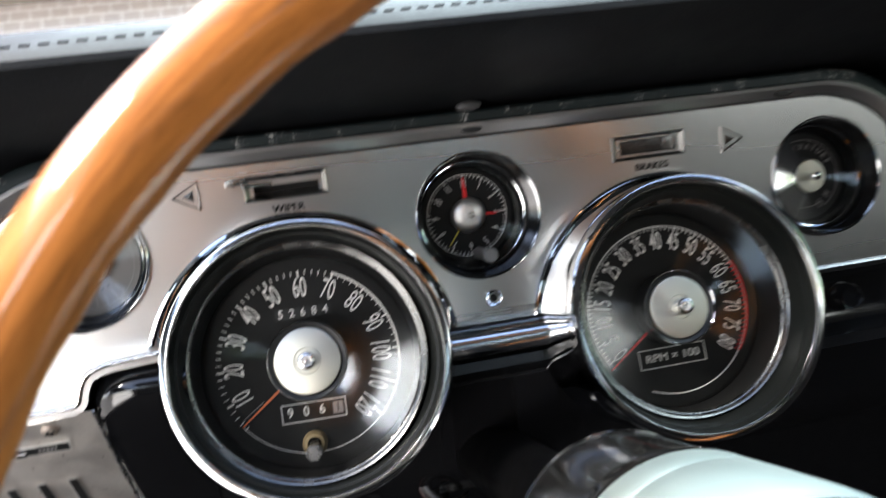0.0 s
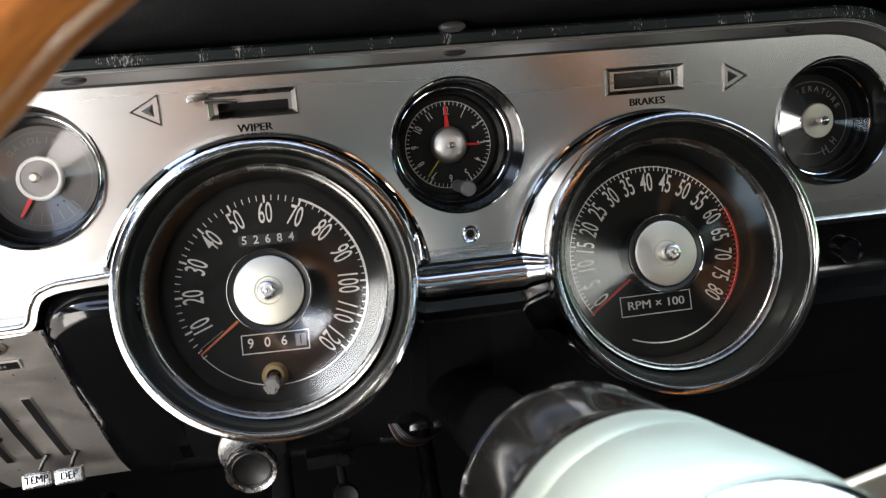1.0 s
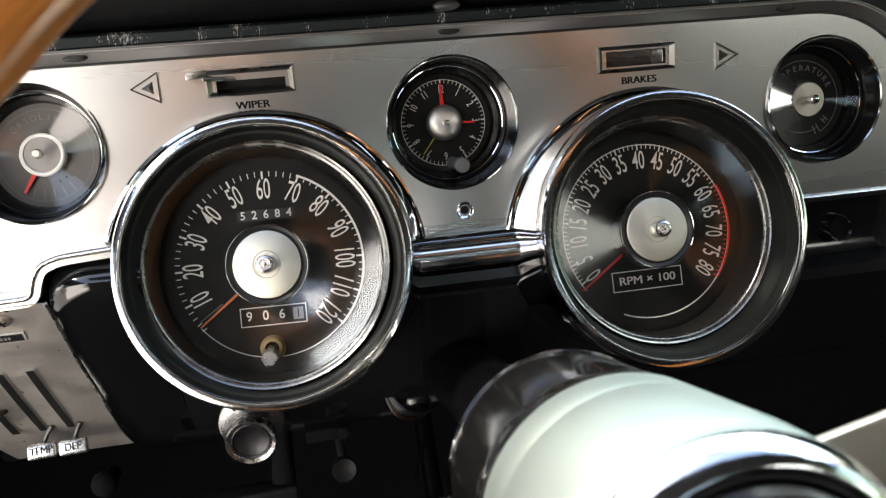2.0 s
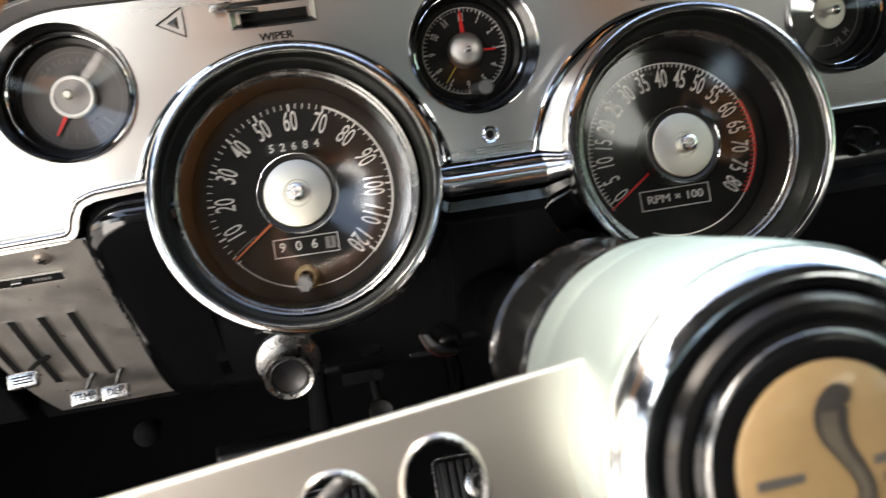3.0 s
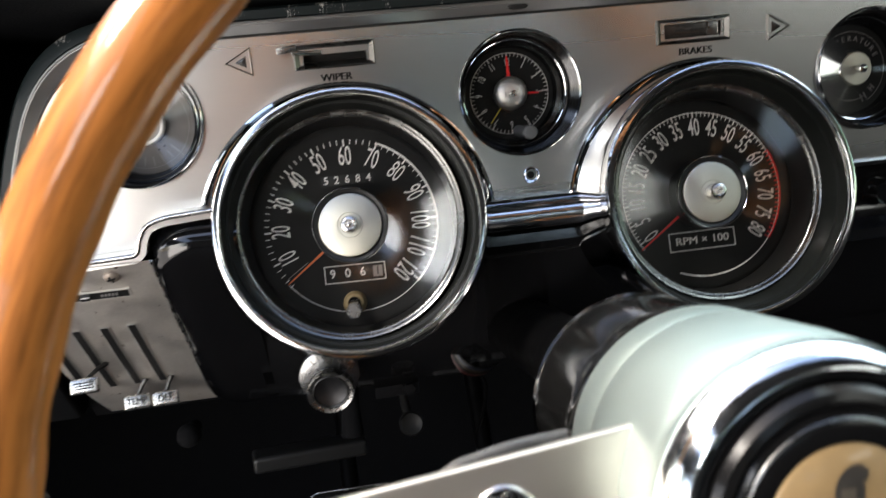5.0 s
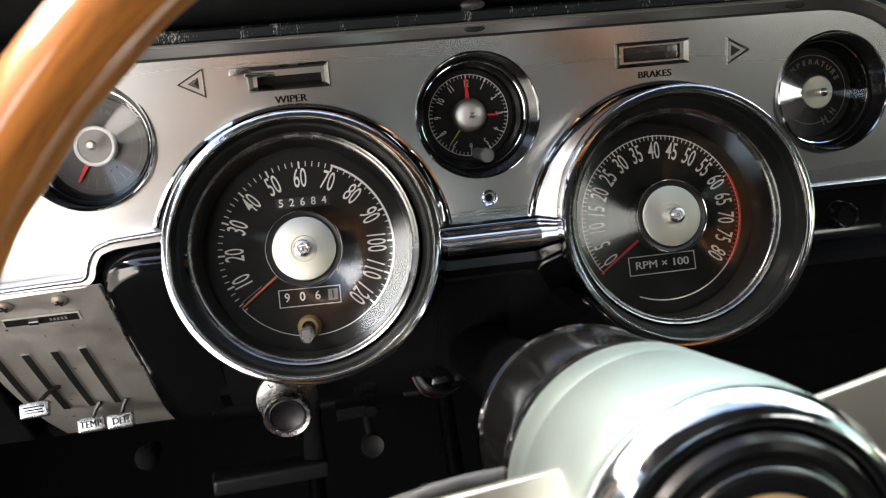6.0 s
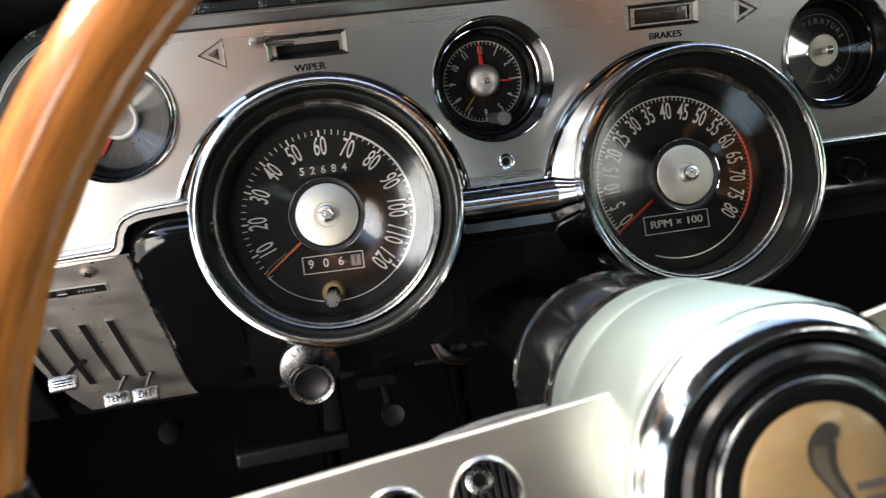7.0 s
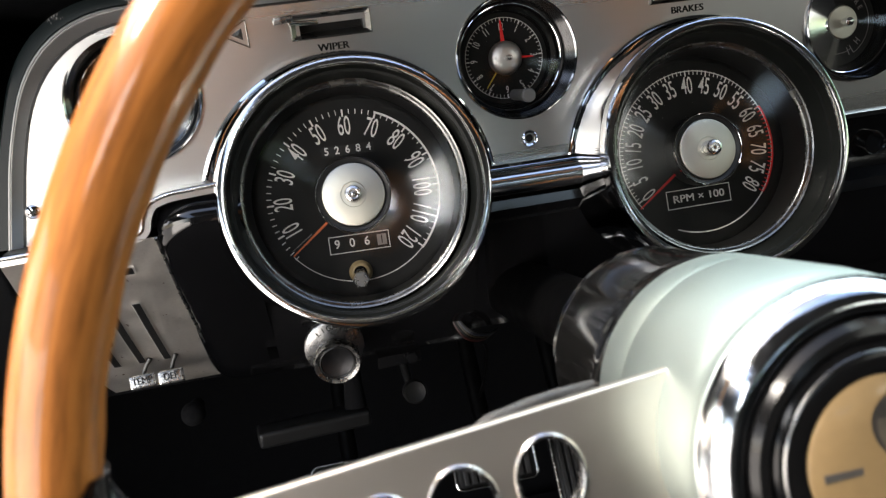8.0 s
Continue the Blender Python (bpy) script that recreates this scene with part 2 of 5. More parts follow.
def chipped_material():
    """Black edge paint, scuffed through to pale metal in short strokes."""
    m, nt, b = shader("chipped_black_edge")
    n, k = nt.nodes, nt.links
    co, mp = n.new("ShaderNodeTexCoord"), n.new("ShaderNodeMapping")
    mp.inputs["Scale"].default_value = (1.0, 0.22, 0.22)
    k.new(co.outputs["Object"], mp.inputs[0])
    a, c = n.new("ShaderNodeTexNoise"), n.new("ShaderNodeTexNoise")
    a.inputs["Scale"].default_value, a.inputs["Detail"].default_value = 1900, 2
    c.inputs["Scale"].default_value, c.inputs["Detail"].default_value = 110, 2
    for t in (a, c):
        k.new(mp.outputs[0], t.inputs[0])
    ad = n.new("ShaderNodeMath")
    ad.operation = "MULTIPLY"
    k.new(a.outputs[0], ad.inputs[0])
    k.new(c.outputs[0], ad.inputs[1])
    ramp = n.new("ShaderNodeValToRGB")
    e = ramp.color_ramp.elements
    e[0].position, e[0].color = 0.355, (0.008, 0.012, 0.013, 1)
    e[1].position, e[1].color = 0.405, (0.36, 0.35, 0.34, 1)
    xyz, high, worn = n.new("ShaderNodeSeparateXYZ"), n.new("ShaderNodeMapRange"), n.new("ShaderNodeMath")
    high.inputs[1].default_value, high.inputs[2].default_value = 0.945, 0.960  # only the upper run is scuffed
    worn.operation = "MULTIPLY"
    k.new(co.outputs["Object"], xyz.inputs[0])
    k.new(xyz.outputs[2], high.inputs[0])
    k.new(ad.outputs[0], worn.inputs[0])
    k.new(high.outputs[0], worn.inputs[1])
    k.new(worn.outputs[0], ramp.inputs[0])
    k.new(ramp.outputs[0], b.inputs["Base Color"])
    b.inputs["Roughness"].default_value = 0.4
    b.inputs["Specular IOR Level"].default_value = 0.2
    return m


def wood_material():
    """Varnished orange wood, its grain running along the rim."""
    m, nt, b = shader("varnished_wood")
    n, k = nt.nodes, nt.links
    uv = n.new("ShaderNodeUVMap")
    mp = n.new("ShaderNodeMapping")
    mp.inputs["Scale"].default_value = (5, 14, 1)
    k.new(uv.outputs[0], mp.inputs[0])
    a, c = n.new("ShaderNodeTexNoise"), n.new("ShaderNodeTexNoise")
    a.inputs["Scale"].default_value, a.inputs["Detail"].default_value, a.inputs["Distortion"].default_value = 1.6, 5, 0.6
    c.inputs["Scale"].default_value, c.inputs["Detail"].default_value = 9, 4
    k.new(mp.outputs[0], a.inputs[0])
    k.new(mp.outputs[0], c.inputs[0])
    mx = n.new("ShaderNodeMath")
    mx.operation = "MULTIPLY_ADD"
    mx.inputs[1].default_value = 0.45
    k.new(c.outputs[0], mx.inputs[0])
    k.new(a.outputs[0], mx.inputs[2])
    ramp = n.new("ShaderNodeValToRGB")
    e = ramp.color_ramp.elements
    e[0].position, e[0].color = 0.48, (0.165, 0.056, 0.0120, 1)
    e[1].position, e[1].color = 0.82, (0.375, 0.130, 0.027, 1)
    k.new(mx.outputs[0], ramp.inputs[0])
    k.new(ramp.outputs[0], b.inputs["Base Color"])
    b.inputs["Roughness"].default_value = 0.5
    b.inputs["Specular IOR Level"].default_value = 0.15
    b.inputs["Coat Weight"].default_value, b.inputs["Coat Roughness"].default_value = 0.6, 0.055
    bp = n.new("ShaderNodeBump")
    bp.inputs["Strength"].default_value, bp.inputs["Distance"].default_value = 0.08, 0.0006
    k.new(c.outputs[0], bp.inputs["Height"])
    k.new(bp.outputs[0], b.inputs["Normal"])
    return m


def glass_material(name, tint):
    """Thin clear pane: light passes straight through, the surface mirrors by Fresnel."""
    m = bpy.data.materials.new(name)
    m.use_nodes = True
    n, k = m.node_tree.nodes, m.node_tree.links
    n.remove(n["Principled BSDF"])
    tr, gl, fr, mx = (n.new("ShaderNode" + s) for s in ("BsdfTransparent", "BsdfGlossy", "Fresnel", "MixShader"))
    tr.inputs[0].default_value = (*tint, 1)
    gl.inputs["Roughness"].default_value = 0.07
    fr.inputs[0].default_value = 1.62  # both faces of the pane
    k.new(fr.outputs[0], mx.inputs[0])
    k.new(tr.outputs[0], mx.inputs[1])
    k.new(gl.outputs[0], mx.inputs[2])
    k.new(mx.outputs[0], n["Material Output"].inputs[0])
    return m


WOOD = wood_material()
CHIPPED = chipped_material()
LENS = glass_material("instrument_glass", (0.97, 0.97, 0.96))
TINTED = glass_material("green_tinted_glass", (0.86, 0.90, 0.74))

# mesh helpers ------------------------------------------------------------


def thing(name, m, label, category, group="", kind=""):
    ob = new(name)
    ob.empty_display_size = 0.02
    ob.matrix_world = m
    return tagged(ob, label, category, group, kind)


def part(name, bm, material, parent=None, label="", smooth=40):
    """Links a bmesh as one mesh object under a thing or under a part."""
    bmesh.ops.recalc_face_normals(bm, faces=bm.faces)
    me = bpy.data.meshes.new(name)
    bm.to_mesh(me)
    bm.free()
    me.materials.append(material)
    for p in me.polygons:
        p.use_smooth = smooth > 0
    if smooth > 0:
        me.set_sharp_from_angle(angle=radians(smooth))
    ob = new(name, me)
    if parent:
        ob.parent = parent
    return tagged(ob, label)


def lathe(profile, seg=96, m=None, closed=False):
    """Revolves (radius, height) pairs about z."""
    bm = bmesh.new()
    rings = []
    for r, z in profile:
        if r < 1e-6:
            rings.append([bm.verts.new((0, 0, z))])
        else:
            rings.append([bm.verts.new((r * math.cos(2 * math.pi * i / seg), r * math.sin(2 * math.pi * i / seg), z)) for i in range(seg)])
    pairs = list(zip(rings, rings[1:])) + ([(rings[-1], rings[0])] if closed else [])
    for a, b in pairs:
        for i in range(seg):
            q = [a[i % len(a)], a[(i + 1) % len(a)], b[(i + 1) % len(b)], b[i % len(b)]]
            q = list(dict.fromkeys(q))
            if len(q) > 2:
                bm.faces.new(q)
    if m is not None:
        bm.transform(m)
    return bm


def sweep(points, radius, seg=10, m=None):
    """A round rod along a line of points; radius is a number or one for each point."""
    bm = bmesh.new()
    pts = [Vector(p) for p in points]
    rad = radius if isinstance(radius, (list, tuple)) else [radius] * len(pts)
    last, rings = None, []
    for i, p in enumerate(pts):
        d = (pts[min(i + 1, len(pts) - 1)] - pts[max(i - 1, 0)]).normalized()
        if last is None:
            a = d.orthogonal().normalized()
        else:
            a = (last - d * last.dot(d)).normalized()
        last = a
        b = d.cross(a)
        rings.append([bm.verts.new(p + rad[i] * (math.cos(2 * math.pi * j / seg) * a + math.sin(2 * math.pi * j / seg) * b)) for j in range(seg)])
    for r, s in zip(rings, rings[1:]):
        for j in range(seg):
            bm.faces.new((r[j], r[(j + 1) % seg], s[(j + 1) % seg], s[j]))
    bm.faces.new(rings[0])
    bm.faces.new(rings[-1])
    if m is not None:
        bm.transform(m)
    return bm


def smooth_line(points, steps=6):
    """A soft curve through the points."""
    p = [Vector(q) for q in points]
    p = [p[0] * 2 - p[1]] + p + [p[-1] * 2 - p[-2]]
    out = []
    for a, b, c, d in zip(p, p[1:], p[2:], p[3:]):
        for k in range(steps):
            t = k / steps
            out.append(0.5 * (b * 2 + (c - a) * t + (a * 2 - b * 5 + c * 4 - d) * t * t + (b * 3 - a - c * 3 + d) * t ** 3))
    return out + [p[-2]]


def block(size, m=None, bevel=0.0, seg=2, into=None):
    """A box with rounded edges, centred at m."""
    bm = bmesh.new()
    bmesh.ops.create_cube(bm, size=1)
    bm.transform(Matrix.Diagonal((*size, 1)))
    if bevel:
        bmesh.ops.bevel(bm, geom=list(bm.edges), offset=bevel, segments=seg, affect="EDGES", profile=0.6)
    if m is not None:
        bm.transform(m)
    if into is None:
        return bm
    me = bpy.data.meshes.new("t")
    bm.to_mesh(me)
    into.from_mesh(me)
    bpy.data.meshes.remove(me)
    bm.free()
    return into


def extruded(profile, x0, x1, slices=1, bevel=0.0):
    """A solid with the outline profile in (y, z), drawn along x."""
    bm = bmesh.new()
    rings = [[bm.verts.new((x0 + (x1 - x0) * i / slices, y, z)) for y, z in profile] for i in range(slices + 1)]
    for a, b in zip(rings, rings[1:]):
        for j in range(len(profile)):
            bm.faces.new((a[j], a[(j + 1) % len(profile)], b[(j + 1) % len(profile)], b[j]))
    ends = [bm.faces.new(rings[0]), bm.faces.new(rings[-1])]
    if bevel:
        bmesh.ops.bevel(bm, geom=[e for f in ends for e in f.edges], offset=bevel, segments=4, affect="EDGES", profile=0.5)
    return bm


def rounded(points, radii, steps=8):
    """A closed polygon with rounded corners, as a list of points."""
    out = []
    n = len(points)
    for i, p in enumerate(points):
        p, a, b = Vector(p), Vector(points[i - 1]), Vector(points[(i + 1) % n])
        r = radii[i] if isinstance(radii, (list, tuple)) else radii
        if r <= 0:
            out.append(tuple(p))
            continue
        s, e = p + (a - p).normalized() * r, p + (b - p).normalized() * r
        for j in range(steps + 1):
            t = j / steps
            out.append(tuple(s * (1 - t) ** 2 + p * 2 * t * (1 - t) + e * t ** 2))
    return out


def circle(x, y, r, n=72):
    return [(x + r * math.cos(2 * math.pi * i / n), y + r * math.sin(2 * math.pi * i / n)) for i in range(n)]


def from_curve(cu):
    ob = bpy.data.objects.new("t", cu)
    scene.collection.objects.link(ob)
    bpy.context.view_layer.update()
    me = bpy.data.meshes.new_from_object(ob.evaluated_get(bpy.context.evaluated_depsgraph_get()))
    bpy.data.objects.remove(ob)
    bpy.data.curves.remove(cu)
    bm = bmesh.new()
    bm.from_mesh(me)
    bpy.data.meshes.remove(me)
    return bm


def sheet(outline, holes=(), thick=0.001, bevel=0.0):
    """A flat plate in xy with holes, its face thick above z = 0."""
    cu = bpy.data.curves.new("t", "CURVE")
    cu.dimensions, cu.fill_mode = "2D", "BOTH"
    cu.extrude, cu.bevel_depth, cu.bevel_resolution = thick / 2 - bevel, bevel, 2
    cu.offset = -bevel
    for line in (outline, *holes):
        sp = cu.splines.new("POLY")
        sp.points.add(len(line) - 1)
        for q, (x, y) in zip(sp.points, line):
            q.co = (x, y, 0, 1)
        sp.use_cyclic_u = True
    bm = from_curve(cu)
    bm.transform(Matrix.Translation((0, 0, thick / 2)))
    return bm


def letters(text, height, stretch=1.0, m=None, depth=0.0001, bold=0.0, into=None):
    """Raised lettering, centred; height is that of a capital."""
    cu = bpy.data.curves.new("t", "FONT")
    cu.body, cu.align_x, cu.align_y = text, "CENTER", "CENTER"
    cu.size, cu.extrude, cu.offset, cu.resolution_u = height / 0.73, depth, bold, 4
    bm = from_curve(cu)
    bm.transform(Matrix.Diagonal((stretch, 1, 1, 1)))
    if m is not None:
        bm.transform(m)
    if into is None:
        return bm
    me = bpy.data.meshes.new("t")
    bm.to_mesh(me)
    into.from_mesh(me)
    bpy.data.meshes.remove(me)
    bm.free()
    return into


def bold_letters(text, height, stretch, m, weight):
    """Heavier print: the letters struck three times, a hair apart."""
    bm = bmesh.new()
    for k in (-1, 0, 1):
        letters(text, height, stretch, m @ pose(k * weight, 0, k * 0.00002), into=bm)
    return bm


def polar(r, degrees, z=0.0, turn=None):
    """A place on a dial; turned so that its up points outward unless turn is given."""
    a = radians(degrees)
    return pose(r * math.cos(a), r * math.sin(a), z, 0, 0, degrees - 90 if turn is None else turn)


def arc_text(text, radius, middle, height, spacing, z, stretch=1.0):
    bm = bmesh.new()
    for i, c in enumerate(text):
        d = middle - (i - (len(text) - 1) / 2) * spacing
        if c != " ":
            letters(c, height, stretch, polar(radius, d, z), into=bm)
    return bm


def arc_line(r, a0, a1, width, z, n=64):
    """A thin printed line along an arc."""
    bm = bmesh.new()
    rows = []
    for i in range(n + 1):
        a = radians(a0 + (a1 - a0) * i / n)
        rows.append([bm.verts.new((q * math.cos(a), q * math.sin(a), z)) for q in (r - width / 2, r + width / 2)])
    for s, t in zip(rows, rows[1:]):
        bm.faces.new((s[0], s[1], t[1], t[0]))
    return bm


def ticks(r0, r1, angles, width, z):
    bm = bmesh.new()
    for d in angles:
        m = polar((r0 + r1) / 2, d, z)
        bm.faces.new([bm.verts.new(m @ Vector((x * width / 2, y * (r1 - r0) / 2, 0))) for x, y in ((-1, -1), (1, -1), (1, 1), (-1, 1))])
    return bm


def frame_lines(w, h, line, m, r=0.0):
    """A printed rectangular border."""
    bm = sheet([(-w / 2, -h / 2), (w / 2, -h / 2), (w / 2, h / 2), (-w / 2, h / 2)], [[(-w / 2 + line, -h / 2 + line), (w / 2 - line, -h / 2 + line), (w / 2 - line, h / 2 - line), (-w / 2 + line, h / 2 - line)]], 0.0002)
    bm.transform(m)
    return bm


def screw(parent_label, m, radius, name="screw", group="dashboard screws", metal=None):
    """A domed cross-head screw standing on its surface."""
    ob = thing(name, m, parent_label, "screw", group)
    part("head", lathe([(radius, 0), (radius * 0.95, radius * 0.25), (radius * 0.6, radius * 0.5), (0, radius * 0.58)], 24), metal or CHROME_PIT, ob)
    bm = block((radius * 1.1, radius * 0.24, 0.0004), pose(0, 0, radius * 0.56, 0, 0, 20))
    block((radius * 0.24, radius * 1.1, 0.0004), pose(0, 0, radius * 0.56, 0, 0, 20), into=bm)
    part("slot", bm, BLACK_SATIN, ob)
    return ob


# car shell ---------------------------------------------------------------


def wall(name, bm, material, label, category="car body"):
    ob = part(name, bm, material, None, label)
    return tagged(ob, label, category, "", "structure")


def upright(outline, holes, thick, m):
    bm = sheet(outline, holes, thick)
    bm.transform(m)
    return bm


def rect(x0, x1, y0, y1):
    return [(x0, y0), (x1, y0), (x1, y1), (x0, y1)]


wall("floor", block((1.75, 2.6, 0.03), pose(0.25, -0.75, 0.285)), CARPET, "black carpeted car floor under the dashboard", "floor")
wall("ceiling", block((1.50, 1.50, 0.03), pose(0.37, -1.145, 1.315), 0.01), HEADLINER, "dark cloth headliner of the car roof", "ceiling")
DOOR = rounded([(-1.40, 0.36), (0.02, 0.36), (0.12, 0.60), (0.12, 0.94), (0.02, 1.07), (-1.36, 1.07)], 0.05)
SIDE = rounded([(-1.72, 1.12), (-1.12, 1.12), (-1.04, 0.91), (0.02, 0.91), (-0.14, 1.31), (-1.62, 1.31)], 0.04)
wall("wall_left", upright(rect(-2.05, 0.62, 0.0, 1.33), [DOOR], 0.03, Matrix(((0, 0, 1, -0.66), (1, 0, 0, 0), (0, 1, 0, 0), (0, 0, 0, 1)))), VINYL, "black trimmed car side with its door open")
wall("wall_right", upright(rect(-2.05, 0.62, 0.0, 1.33), [SIDE], 0.03, Matrix(((0, 0, 1, 1.12), (1, 0, 0, 0), (0, 1, 0, 0), (0, 0, 0, 1)))), VINYL, "black trimmed car side with its window opening")
wall("wall_rear", upright(rect(-0.66, 1.15, 0.0, 1.33), [rounded(rect(0.0, 0.74, 1.13, 1.26), 0.05)], 0.03, Matrix(((1, 0, 0, 0), (0, 0, -1, -1.9), (0, 1, 0, 0), (0, 0, 0, 1)))), VINYL, "black rear bulkhead with the back window opening")
wall("wall_front", block((1.78, 0.03, 1.01), pose(0.25, 0.60, 0.505)), CARPET, "black firewall behind the pedals", "firewall")

# Unseen pane added to turn the bluish daylight from this side greener.
pane = wall("window_1", upright(SIDE, (), 0.004, Matrix(((0, 0, 1, 1.132), (1, 0, 0, 0), (0, 1, 0, 0), (0, 0, 0, 1)))), TINTED, "unseen green tinted side window glass, added to tint daylight", "window")
pane.visible_shadow = False

# outside -----------------------------------------------------------------
ground = wall("ground", lathe([(0, 0), (6, 0), (60, 0), (1500, 0)], 48), TARMAC, "pale grey concrete ground round the car", "ground")


def facade():
    """A low brick house front beyond the windscreen."""
    ob = thing("house", pose(-6, 11, 0), "pale brick house front with white framed windows", "house")
    part("wall", upright(rect(-7, 7, 0, 3.2), [rect(-4.6, -3.0, 0.9, 2.3), rect(-0.8, 0.8, 0.9, 2.3), rect(3.0, 4.6, 0.9, 2.3)], 0.25, Matrix(((1, 0, 0, 0), (0, 0, -1, 0), (0, 1, 0, 0), (0, 0, 0, 1)))), BRICK, ob)
    for x in (-3.8, 0.0, 3.8):
        w = part("window", upright(rect(x - 0.8, x + 0.8, 0.9, 2.3), [rect(x - 0.7, x - 0.05, 1.0, 2.2), rect(x + 0.05, x + 0.7, 1.0, 2.2)], 0.08, Matrix(((1, 0, 0, 0), (0, 0, -1, -0.05), (0, 1, 0, 0), (0, 0, 0, 1)))), PRINT, ob, "white painted window frame")
        part("pane", block((1.4, 0.01, 1.2), pose(x, -0.02, 1.6)), SMOKED, w)
    part("roof", extruded([(-0.7, 3.1), (3, 5.0), (3, 4.8), (-0.7, 2.95)], -7.4, 7.4), BARK, ob)


facade()


def tree(x, y, h, seed):
    rng = random.Random(seed)
    ob = thing("tree", pose(x, y, 0), "leafy green tree with a brown trunk", "tree", "garden trees")
    part("trunk", sweep([(0, 0, 0), (0.05, 0, h * 0.3), (-0.04, 0.05, h * 0.6), (0, 0, h * 0.85)], [0.16, 0.12, 0.08, 0.03]), BARK, ob)
    verts, faces = [], []
    for _ in range(2600):
        d = Vector((rng.gauss(0, 1), rng.gauss(0, 1), rng.gauss(0, 1))).normalized() * (rng.random() ** 0.4)
        c = Vector((d.x * h * 0.32, d.y * h * 0.32, h * 0.68 + d.z * h * 0.30)) + 0.5 * noise.noise_vector(d * 2.3 + Vector((seed, 0, 0)))
        a = Vector((rng.gauss(0, 1), rng.gauss(0, 1), rng.gauss(0, 1))).normalized()
        b = a.orthogonal().normalized()
        s = rng.uniform(0.07, 0.14)
        i = len(verts)
        verts += [c - a * s, c + b * s * 0.5, c + a * s, c - b * s * 0.5]
        faces.append((i, i + 1, i + 2, i + 3))
    me = bpy.data.meshes.new("crown")
    me.from_pydata([tuple(v) for v in verts], [], faces)
    me.materials.append(LEAF)
    c = new("crown", me)
    c.parent = ob


for x, y, h, s in ((-9, -4, 5.5, 1), (-8, 3, 6.0, 2), (5, -11, 6.5, 3), (-4, -12, 5.5, 4), (9, -6, 6.0, 5), (1.5, -14, 6.0, 6)):
    tree(x, y, h, s)

# dashboard ---------------------------------------------------------------
PLATE = Matrix(((1, 0, 0, 0), (0, 0, -1, 0), (0, 1, 0, 0), (0, 0, 0, 1)))  # local x right, y up, z toward the driver


def on_plate(x, z, out=0.0):
    return Matrix.Translation((x, -out, z)) @ pose(0, 0, 0, 90)


DIAL_X, TILT = 0.0985, 14.0
CLOCK = (-0.0030, 0.9142)
GAS, TEMP = (-0.1995, 0.9180), (0.1972, 0.9088)

dash = thing("dashboard", pose(0, 0, 0), "black padded dashboard with a brushed aluminium instrument panel", "dashboard", "", "structure")
TOP = 0.9625


def arc(cx, cz, r, a0, a1, n=40):
    return [(cx + r * math.cos(radians(a0 + (a1 - a0) * i / n)), cz + r * math.sin(radians(a0 + (a1 - a0) * i / n))) for i in range(n + 1)]


def shoulder(grow):
    """The panel's upper outline from its lower right, over the top, to its lower left."""
    g = grow
    line = rounded([(0.273 + g, 0.855), (0.262 + g, 0.900), (0.238 + g * 0.6, TOP - 0.002 + g), (-0.238 - g * 0.6, TOP + g), (-0.262 - g, 0.900), (-0.273 - g, 0.853)],
                   [0, 0.016, 0.046, 0.046, 0.016, 0], 12)
    return line


HOLE_R, HOLE_Z = 0.0695, 0.8470
low = [(-0.2055, 0.8545), (-0.2035, 0.8625), (-0.1998, 0.8685), (-0.1918, 0.8715), (-0.1645, 0.8730)]
low += arc(-DIAL_X, HOLE_Z, HOLE_R, 160, 9) + arc(DIAL_X - 0.002, HOLE_Z, HOLE_R, 171, 9)
low += [(0.20, 0.8575)]
bm = sheet(shoulder(-0.006) + low, [circle(*CLOCK, 0.0318), circle(*GAS, 0.0318), circle(*TEMP, 0.0318), rect(-0.1135, -0.0815, 0.9378, 0.9432),
                                   rect(0.0775, 0.1090, 0.9345, 0.9420), circle(0, 0.87, 0.0022, 20)], 0.0012)
bmesh.ops.remove_doubles(bm, verts=bm.verts, dist=2e-6)
bmesh.ops.beautify_fill(bm, faces=bm.faces, edges=bm.edges)
bm.transform(PLATE)
part("face_plate", bm, BRUSHED, dash, "brushed aluminium face plate with dark print", 0)


def band(section, material, name, label):
    """A moulding along the panel's outline; section gives (outward growth, height) pairs."""
    bm = bmesh.new()
    lines = [[bm.verts.new((x, -h, z)) for x, z in shoulder(g)] for g, h in section]
    for a, b in zip(lines, lines[1:]):
        for i in range(len(a) - 1):
            bm.faces.new((a[i], a[i + 1], b[i + 1], b[i]))
    for k in (0, -1):
        bm.faces.new([ln[k] for ln in lines])
    return part(name, bm, material, dash, label)


band([(-0.0075, -0.006), (-0.0075, 0.0016), (-0.0046, 0.0016), (-0.0046, -0.006)], BLACK_SATIN, "groove", "dark joint round the face plate")
band([(-0.0062, -0.006), (-0.0062, 0.0016), (-0.0056, 0.0022), (-0.0016, 0.0050), (-0.0013, 0.0046), (-0.0010, 0.0046), (-0.0006, 0.0054), (0.0000, 0.0052), (0.0003, 0.0040), (0.0004, -0.006)], MOULDING, "rim_moulding", "satin metal moulding round the face plate")
band([(0.0002, -0.012), (0.0002, 0.0018), (0.0010, 0.0026), (0.0052, 0.0020), (0.0066, 0.0004), (0.0070, -0.012)], CHIPPED, "edge_strip", "scuffed black edge strip with pale chips")

